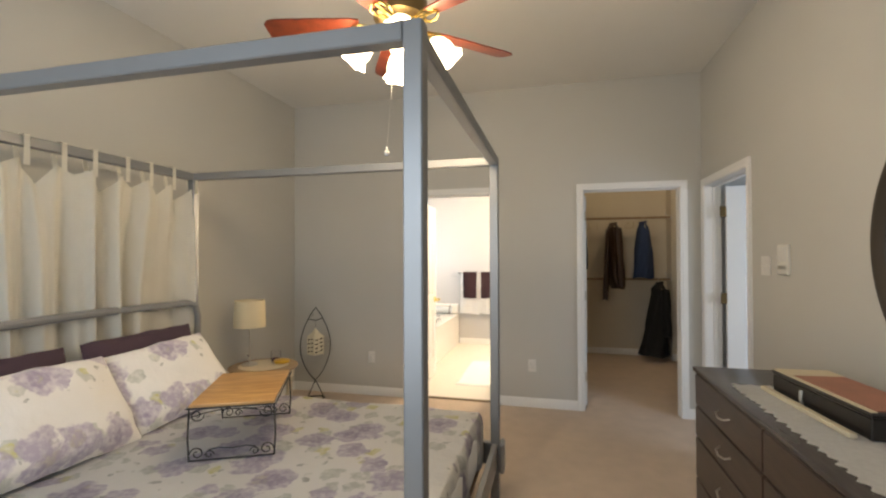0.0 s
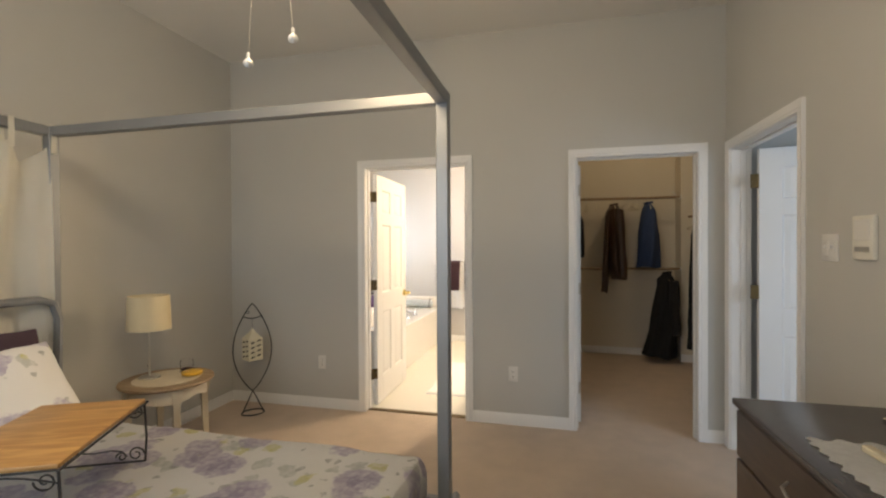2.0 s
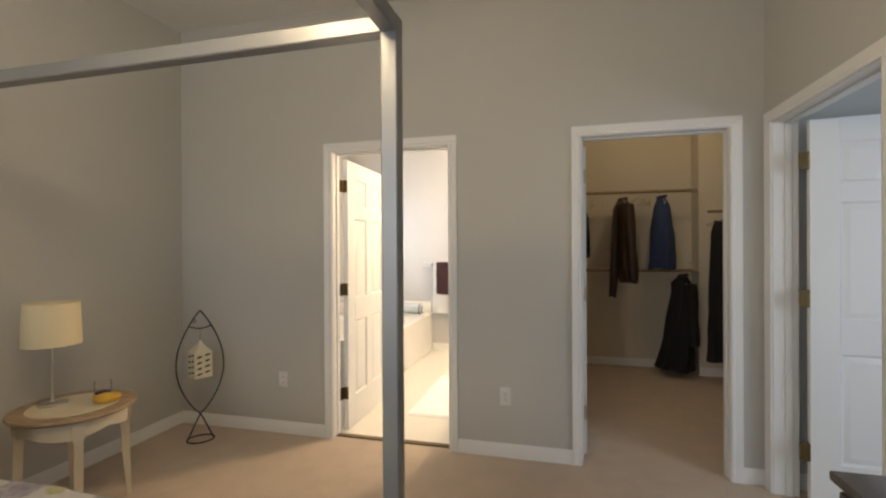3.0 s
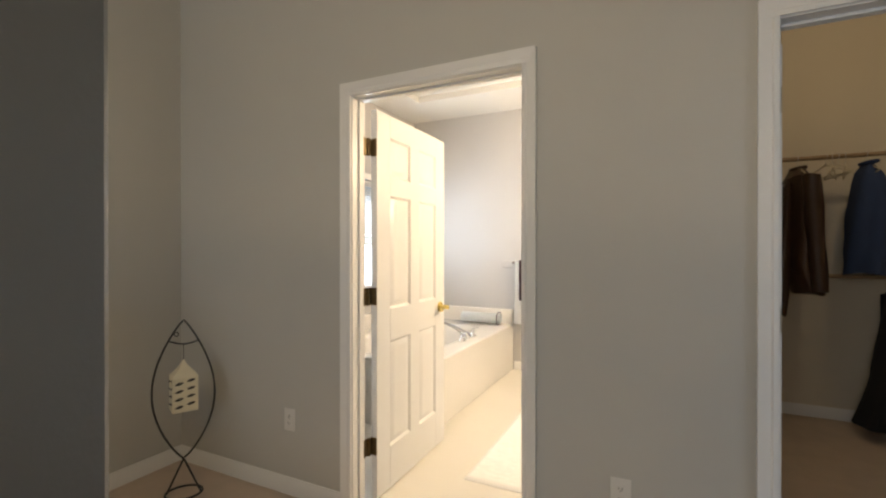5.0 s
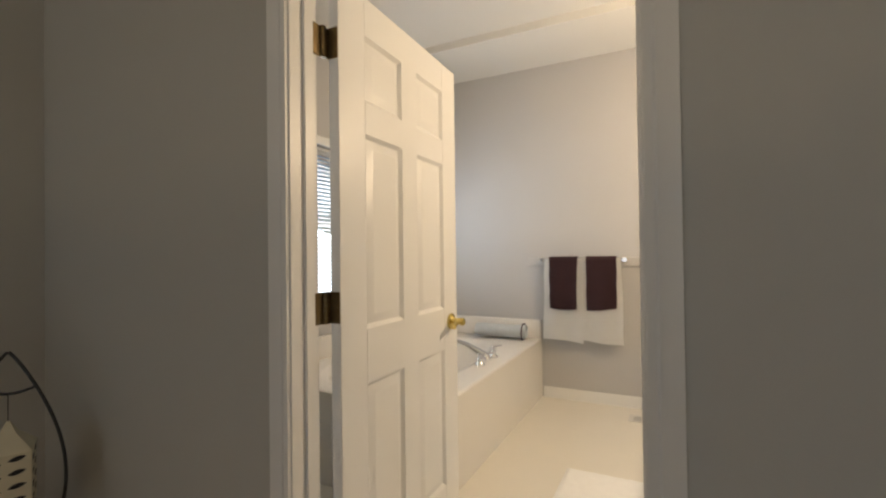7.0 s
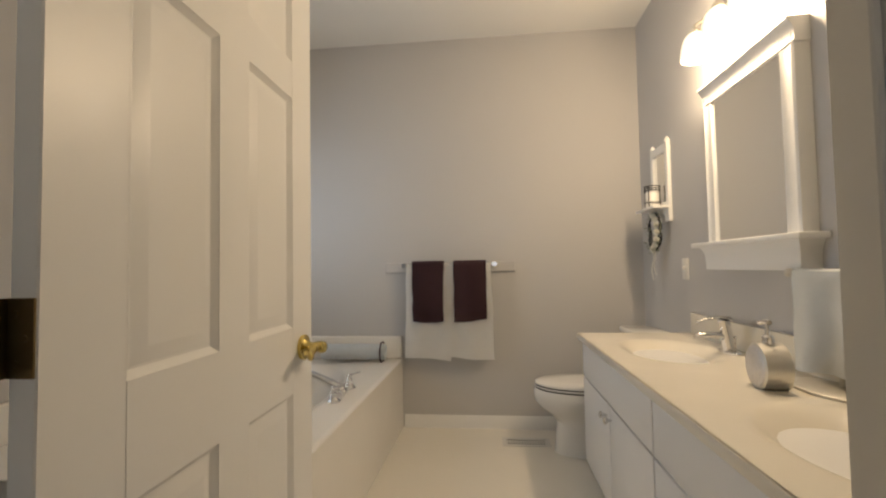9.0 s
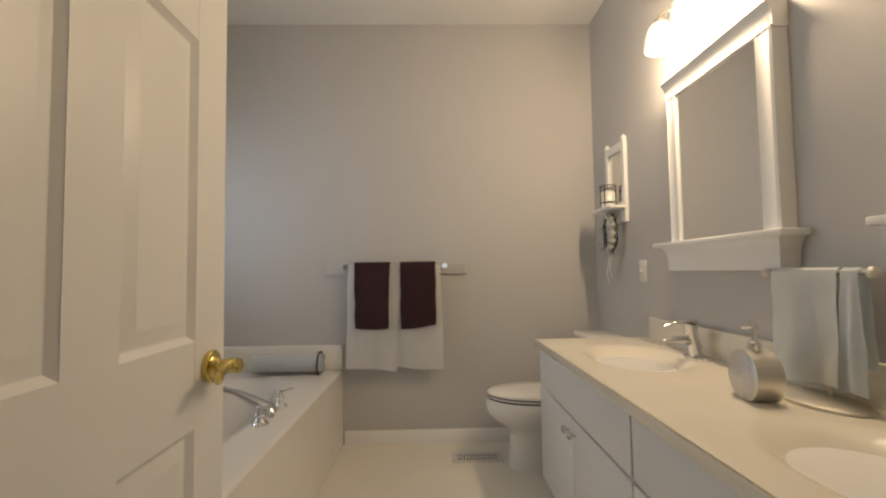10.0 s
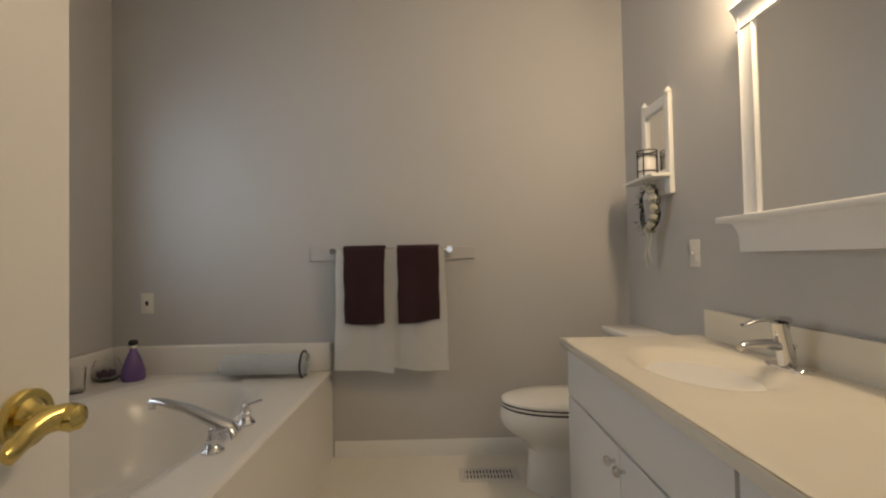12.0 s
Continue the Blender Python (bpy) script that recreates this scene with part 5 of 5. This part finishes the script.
def vanity_unit(y0, y1):
    t = thing("vanity_cabinet", bath(VX, y0, 0), "white vanity cabinet with slab doors and chrome knobs", "cabinet", "vanity cabinets")
    w = y1 - y0
    part("body", box(bm_new(), 0.018, 0.001, 0.09, 0.556, w - 0.001, VZ - 0.03), M_CABINET, t)
    part("toe_kick", box(bm_new(), 0.075, 0.001, 0, 0.556, w - 0.001, 0.09), M_CABINET, t)
    part("drawer_front", box(bm_new(), 0.0, 0.006, 0.555, 0.018, w - 0.006, VZ - 0.04, 0.004, 2), M_CABINET, t)
    for a, b, kx in ((0.006, w / 2 - 0.0025, w / 2 - 0.035), (w / 2 + 0.0025, w - 0.006, w / 2 + 0.035)):
        d = part("door", box(bm_new(), 0.0, a, 0.10, 0.018, b, 0.546, 0.004, 2), M_CABINET, t)
        bm = bm_new()
        rings = []
        for q, dd in ((0.006, 0.0), (0.006, 0.012), (0.013, 0.018), (0.016, 0.024), (0.013, 0.03), (0.004, 0.033)):
            rings.append([(-dd, kx + q * math.cos(2 * math.pi * k / 16), 0.495 + q * math.sin(2 * math.pi * k / 16)) for k in range(16)])
        part("knob", loft(bm, rings), M_CHROME, d, "round chrome knob")
    return t


vanity_unit(7.28, 8.322)
vanity_unit(VY0, 7.28)
top = thing("countertop", bath(0, 0.0001, 0), "cream cultured-marble vanity top with two moulded basins", "countertop")


def vtop(u, v):
    x, y = -0.602 + 0.582 * u, VY0 + (8.335 - VY0) * v
    z = VZ + 0.006
    for cy in (7.84, 6.81):
        d = (abs((x + 0.315) / 0.185) ** 2.2 + abs((y - cy) / 0.275) ** 2.2) ** (1 / 2.2)
        z -= 0.105 * smooth(1.04, 0.2, d)
    return (x, y, z)


part("surface", sheet(bm_new(), vtop, 44, 130), M_MARBLE, top)
bm = bm_new()
box(bm, -0.604, VY0, VZ - 0.026, -0.590, 8.337, VZ + 0.006, 0.005, 2)
part("front_edge", bm, M_MARBLE, top)
part("end_edge", box(bm_new(), -0.590, 8.327, VZ - 0.026, -0.02, 8.337, VZ + 0.006, 0.003), M_MARBLE, top)
part("backsplash", box(bm_new(), -0.042, VY0, VZ + 0.003, -0.0205, 8.28, VZ + 0.118, 0.005, 2), M_MARBLE, top)
bm = bm_new()
lathe(bm, [(0.022, VZ - 0.103), (0.022, VZ - 0.096), (0.012, VZ - 0.094)], -0.315, 7.84, 20)
part("drain", bm, M_CHROME, top)

fc = thing("sink_faucet", bath(-0.105, 7.77, VZ + 0.006), "chrome single-lever sink faucet", "faucet")
part("base_plate", loft(bm_new(), [ellipse(0, 0, z, a, b, 24, 3) for z, a, b in ((0, 0.027, 0.075), (0.006, 0.027, 0.075), (0.01, 0.022, 0.07))]), M_CHROME, fc)
bm = bm_new()
loft(bm, [ellipse(-0.002 - 0.018 * t, 0, 0.008 + 0.125 * t, 0.024 - 0.002 * t, 0.022, 20) for t in (0, 0.25, 0.5, 0.8, 1.0)])
part("body", bm, M_CHROME, fc)
bm = bm_new()
rings = []
for x, z, w, h in ((-0.005, 0.062, 0.018, 0.02), (-0.06, 0.074, 0.016, 0.014), (-0.12, 0.072, 0.014, 0.011), (-0.135, 0.064, 0.013, 0.012)):
    rings.append([(x, w * math.cos(a), z + h * math.sin(a)) for a in [2 * math.pi * k / 14 for k in range(14)]])
part("spout", loft(bm, rings), M_CHROME, fc)
bm = bm_new()
rings = []
for x, z, w, h in ((0.004, 0.140, 0.02, 0.012), (-0.04, 0.146, 0.016, 0.008), (-0.09, 0.140, 0.012, 0.005), (-0.125, 0.128, 0.010, 0.004)):
    rings.append([(x, w * math.cos(a), z + h * math.sin(a)) for a in [2 * math.pi * k / 14 for k in range(14)]])
part("lever", loft(bm, rings), M_CHROME, fc)
bm = bm_new()
tube(bm, [(0.022, 0, 0.008), (0.022, 0, 0.06)], 0.003, 8)
ball(bm, (0.022, 0, 0.064), 0.007, 10)
part("lift_rod", bm, M_CHROME, fc)

# soap dispenser
sd = thing("soap_dispenser", bath(-0.262, 7.235, VZ + 0.006, 0, 0, -97), "round flat silver soap dispenser with a hammered face", "soap dispenser")


def disc(y, q, n=36):
    return [(q * math.cos(a), y, 0.062 + max(-0.062, q * math.sin(a))) for a in [2 * math.pi * k / n for k in range(n)]]


part("body", loft(bm_new(), [disc(-0.036, 0.063), disc(-0.033, 0.069), disc(0.033, 0.069), disc(0.036, 0.063)]), M_NICKEL, sd, "satin silver body")
part("face", loft(bm_new(), [disc(-0.0395, 0.057), disc(-0.0362, 0.062)]), M_SILVER, sd, "mosaic-like hammered silver face")
part("collar", lathe(bm_new(), [(0.015, 0.126), (0.016, 0.130), (0.016, 0.150), (0.011, 0.155)], n=20), M_CHROME, sd)
bm = bm_new()
tube(bm, [(0, 0, 0.152), (0, 0, 0.19)], 0.006, 10)
tube(bm, [(0.012, 0, 0.193), (0, 0, 0.194), (-0.02, 0, 0.193), (-0.048, 0, 0.186)], 0.0075, 10)
part("pump", bm, M_CHROME, sd, "chrome pump")

# counter towel stand with two hand towels
ts = thing("towel_stand", bath(-0.125, 7.20, VZ + 0.006), "brushed nickel counter towel stand on an oval base", "towel stand")
part("base", loft(bm_new(), [ellipse(0, 0, z, a, b, 32) for z, a, b in ((0, 0.075, 0.13), (0.008, 0.077, 0.132), (0.014, 0.06, 0.115))]), M_NICKEL, ts)
bm = bm_new()
tube(bm, [(0.03, 0, 0.01), (0.03, 0, 0.335)], 0.007, 10)
part("post", bm, M_NICKEL, ts)
bm = bm_new()
tube(bm, [(0.03, -0.13, 0.335), (0.03, 0.20, 0.335)], 0.007, 10)
part("bar", bm, M_NICKEL, ts)
for y in (-0.13, 0.20):
    part("finial", ball(bm_new(), (0.03, y, 0.335), 0.015, 14), M_NICKEL, ts)
TSM = bath(-0.095, 7.20, VZ + 0.341, 0, 0, -90)
hung_towel("hand_towel", -0.165, 0.045, 0.30, 0.22, 0.003, M_PALETOWEL, "pale blue hand towel over the counter stand", TSM, 0.012, 5.0)
hung_towel("hand_towel", 0.056, 0.108, 0.30, 0.24, 0.003, M_BLUETOWEL, "folded pale blue towel beside it on the stand", TSM, 0.008, 6.2)


# framed mirrors with a shelf
def vanity_mirror(y0, y1):
    """y0..y1: the frame's width along the wall."""
    t = thing("vanity_mirror", bath(-0.02, (y0 + y1) / 2, 0), "white framed mirror with a cornice and a bracket shelf", "mirror", "vanity mirrors")
    w = (y1 - y0) / 2
    z0, z1 = 1.245, 1.93
    for s in (-1, 1):
        bm = bm_new()
        loft(bm, [[(-d, s * a, z) for a, d in ((w, 0.0005), (w, 0.050), (w - 0.010, 0.054), (w - 0.016, 0.050), (w - 0.064, 0.050), (w - 0.070, 0.053), (w - 0.076, 0.046), (w - 0.076, 0.0005))] for z in (z0, z1)])
        part("stile", bm, M_TRIM, t)
    bm = bm_new()
    loft(bm, [[(-d, y, z) for z, d in ((z1 - 0.055, 0.0005), (z1 - 0.055, 0.046), (z1 - 0.049, 0.053), (z1 - 0.043, 0.051), (z1 - 0.012, 0.052), (z1 + 0.003, 0.058), (z1 + 0.012, 0.062), (z1 + 0.025, 0.072), (z1 + 0.032, 0.072), (z1 + 0.032, 0.0005))] for y in (-w - 0.006, w + 0.006)])
    part("cornice", bm, M_TRIM, t)
    part("mirror_glass", box(bm_new(), -0.044, -w + 0.074, z0 - 0.002, -0.0015, w - 0.074, z1 - 0.053), M_MIRROR, t)
    part("shelf", box(bm_new(), -0.094, -w - 0.05, 1.222, -0.0005, w + 0.085, 1.244, 0.005, 2), M_TRIM, t)
    bm = bm_new()
    rings = []
    for z, d, e in ((1.120, 0.064, 0.004), (1.150, 0.064, 0.005), (1.185, 0.066, 0.008), (1.205, 0.072, 0.016), (1.2225, 0.080, 0.026)):
        rings.append([(-0.0005, -w - e, z), (-d, -w - e, z), (-d, w + e, z), (-0.0005, w + e, z)])
    part("bracket", loft(bm, rings), M_TRIM, t)
    return t


vanity_mirror(7.365, 7.985)
vanity_mirror(6.36, 6.98)

# vanity light
vl = thing("vanity_light", bath(-0.02, 7.68, 2.19), "nickel bar light with three lit bell shades", "wall light")
part("back_plate", box(bm_new(), -0.025, -0.31, -0.01, -0.0005, 0.31, 0.10, 0.006, 2), M_NICKEL, vl)
for k in range(3):
    y = 0.20 - 0.20 * k
    bm = bm_new()
    tube(bm, [(-0.02, y, 0.045), (-0.08, y, 0.055), (-0.12, y, 0.03), (-0.12, y, 0.0)], 0.009, 10)
    arm = part("arm", bm, M_NICKEL, vl)
    bm = bm_new()
    lathe(bm, [(0.024, -0.012), (0.026, 0.0), (0.02, 0.012)], -0.12, y, 18)
    part("cup", bm, M_NICKEL, arm)
    bm = bm_new()
    loft(bm, [ellipse(-0.12, y, z, q, q, 28) for q, z in ((0.03, -0.012), (0.045, -0.03), (0.056, -0.07), (0.062, -0.115), (0.058, -0.125), (0.054, -0.115), (0.05, -0.07), (0.04, -0.032))], cap=False)
    sh = part("bell_shade", bm, M_FROST2, arm, "frosted bell shade, lit")
    sh.visible_shadow = False

# small mirror with a shelf, a jar and a wreath
sm = thing("small_mirror", bath(-0.02, 8.64, 1.40), "small white framed mirror with a ledge", "mirror")
for y0, y1, z0, z1 in ((-0.135, -0.095, 0, 0.47), (0.095, 0.135, 0, 0.47), (-0.095, 0.095, 0.42, 0.47), (-0.095, 0.095, 0.0, 0.12)):
    part("frame", box(bm_new(), -0.022, y0, z0, -0.0005, y1, z1, 0.003), M_TRIM, sm)
for y in (-0.115, 0.115):
    part("finial", lathe(bm_new(), [(0.014, 0.47), (0.018, 0.478), (0.012, 0.49), (0.004, 0.502)], -0.011, y, 14), M_TRIM, sm)
part("mirror_glass", box(bm_new(), -0.008, -0.096, 0.118, -0.002, 0.096, 0.422), M_MIRROR, sm)
part("ledge", box(bm_new(), -0.115, -0.15, 0.075, -0.0225, 0.15, 0.092, 0.004), M_TRIM, sm)
sj = thing("candle_jar", bath(-0.085, 8.63, 1.4925), "white candle jar in a dark wire holder", "jar")
part("jar", lathe(bm_new(), [(0.036, 0), (0.04, 0.005), (0.04, 0.09), (0.034, 0.1)], n=24), M_PORCELAIN, sj)
for z in (0.03, 0.105, 0.13):
    bm = bm_new()
    tube(bm, [(0.045 * math.cos(2 * math.pi * k / 20), 0.045 * math.sin(2 * math.pi * k / 20), z) for k in range(20)], 0.003, 6, True)
    part("wire_ring", bm, M_DARKIRON, sj)
for k in range(4):
    a = radians(45 + 90 * k)
    bm = bm_new()
    tube(bm, [(0.045 * math.cos(a), 0.045 * math.sin(a), 0.002), (0.045 * math.cos(a), 0.045 * math.sin(a), 0.132)], 0.003, 6)
    part("wire_post", bm, M_DARKIRON, sj)

WR = bath(-0.075, 8.64, 1.345)
wr = thing("wreath", WR, "small twig wreath with cream roses and a ribbon tail", "wreath")
random.seed(11)
bm = bm_new()
for j in range(4):
    tube(bm, [((0.008 * math.sin(5 * a + j)), (0.088 + 0.01 * math.sin(3 * a + 2 * j)) * math.cos(a), (0.108 + 0.01 * math.cos(4 * a + j)) * math.sin(a)) for a in [2 * math.pi * k / 40 for k in range(40)]], 0.003, 5, True)
part("twig_ring", bm, M_DARKIRON, wr, "dark twisted twigs")
bm = bm_new()
for k in range(90):
    a = random.uniform(0, 6.283)
    c = Vector((random.uniform(-0.02, 0.012), (0.088 + random.uniform(-0.022, 0.022)) * math.cos(a), (0.108 + random.uniform(-0.022, 0.022)) * math.sin(a)))
    d = Vector((random.uniform(-1, 0.4), random.uniform(-1, 1), random.uniform(-1, 1))).normalized()
    s = d.orthogonal().normalized() * 0.006
    vs = [bm.verts.new(c), bm.verts.new(c + d * 0.012 + s), bm.verts.new(c + d * 0.028), bm.verts.new(c + d * 0.012 - s)]
    bm.faces.new(vs)
part("leaves", bm, M_LEAF, wr)
for k in range(7):
    a = radians(-75 + 24 * k)
    bm = bm_new()
    cy, cz = -0.088 * math.cos(a), 0.108 * math.sin(a)
    for j in range(3):
        q = 0.024 - 0.006 * j
        sheet(bm, lambda u, v: (-0.014 - 0.005 * j - 0.012 * v, cy + (q * (0.55 + 0.5 * v)) * math.cos(6.283 * u + j) * (1 + 0.12 * math.sin(15 * u)), cz + (q * (0.55 + 0.5 * v)) * math.sin(6.283 * u + j)), 14, 3)
    ball(bm, (-0.016, cy, cz), 0.013, 8)
    part("rose", bm, M_ROSE, wr, "cream fabric rose")
bm = bm_new()
for s in (-1, 1):
    sheet(bm, lambda u, v: (-0.012 + 0.006 * math.sin(7 * v), s * 0.012 + (u - 0.5) * 0.022 + s * 0.012 * v, -0.105 - 0.16 * v - 0.03 * (s > 0) * v), 3, 12, 0.001)
part("ribbon", bm, M_SHEER, wr, "cream ribbon tail")
bm = bm_new()
tube(bm, [(0.052, 0, 0.12), (0.02, 0, 0.135), (0.0, 0, 0.112)], 0.003, 6)
part("hook", bm, M_NICKEL, wr)

wall_plate("light_switch", bath(-0.02, 8.36, 1.12, 0, 0, -90), 0.072, 0.116, "white toggle switch plate beside the vanity mirror", "light switch", rockers=1)
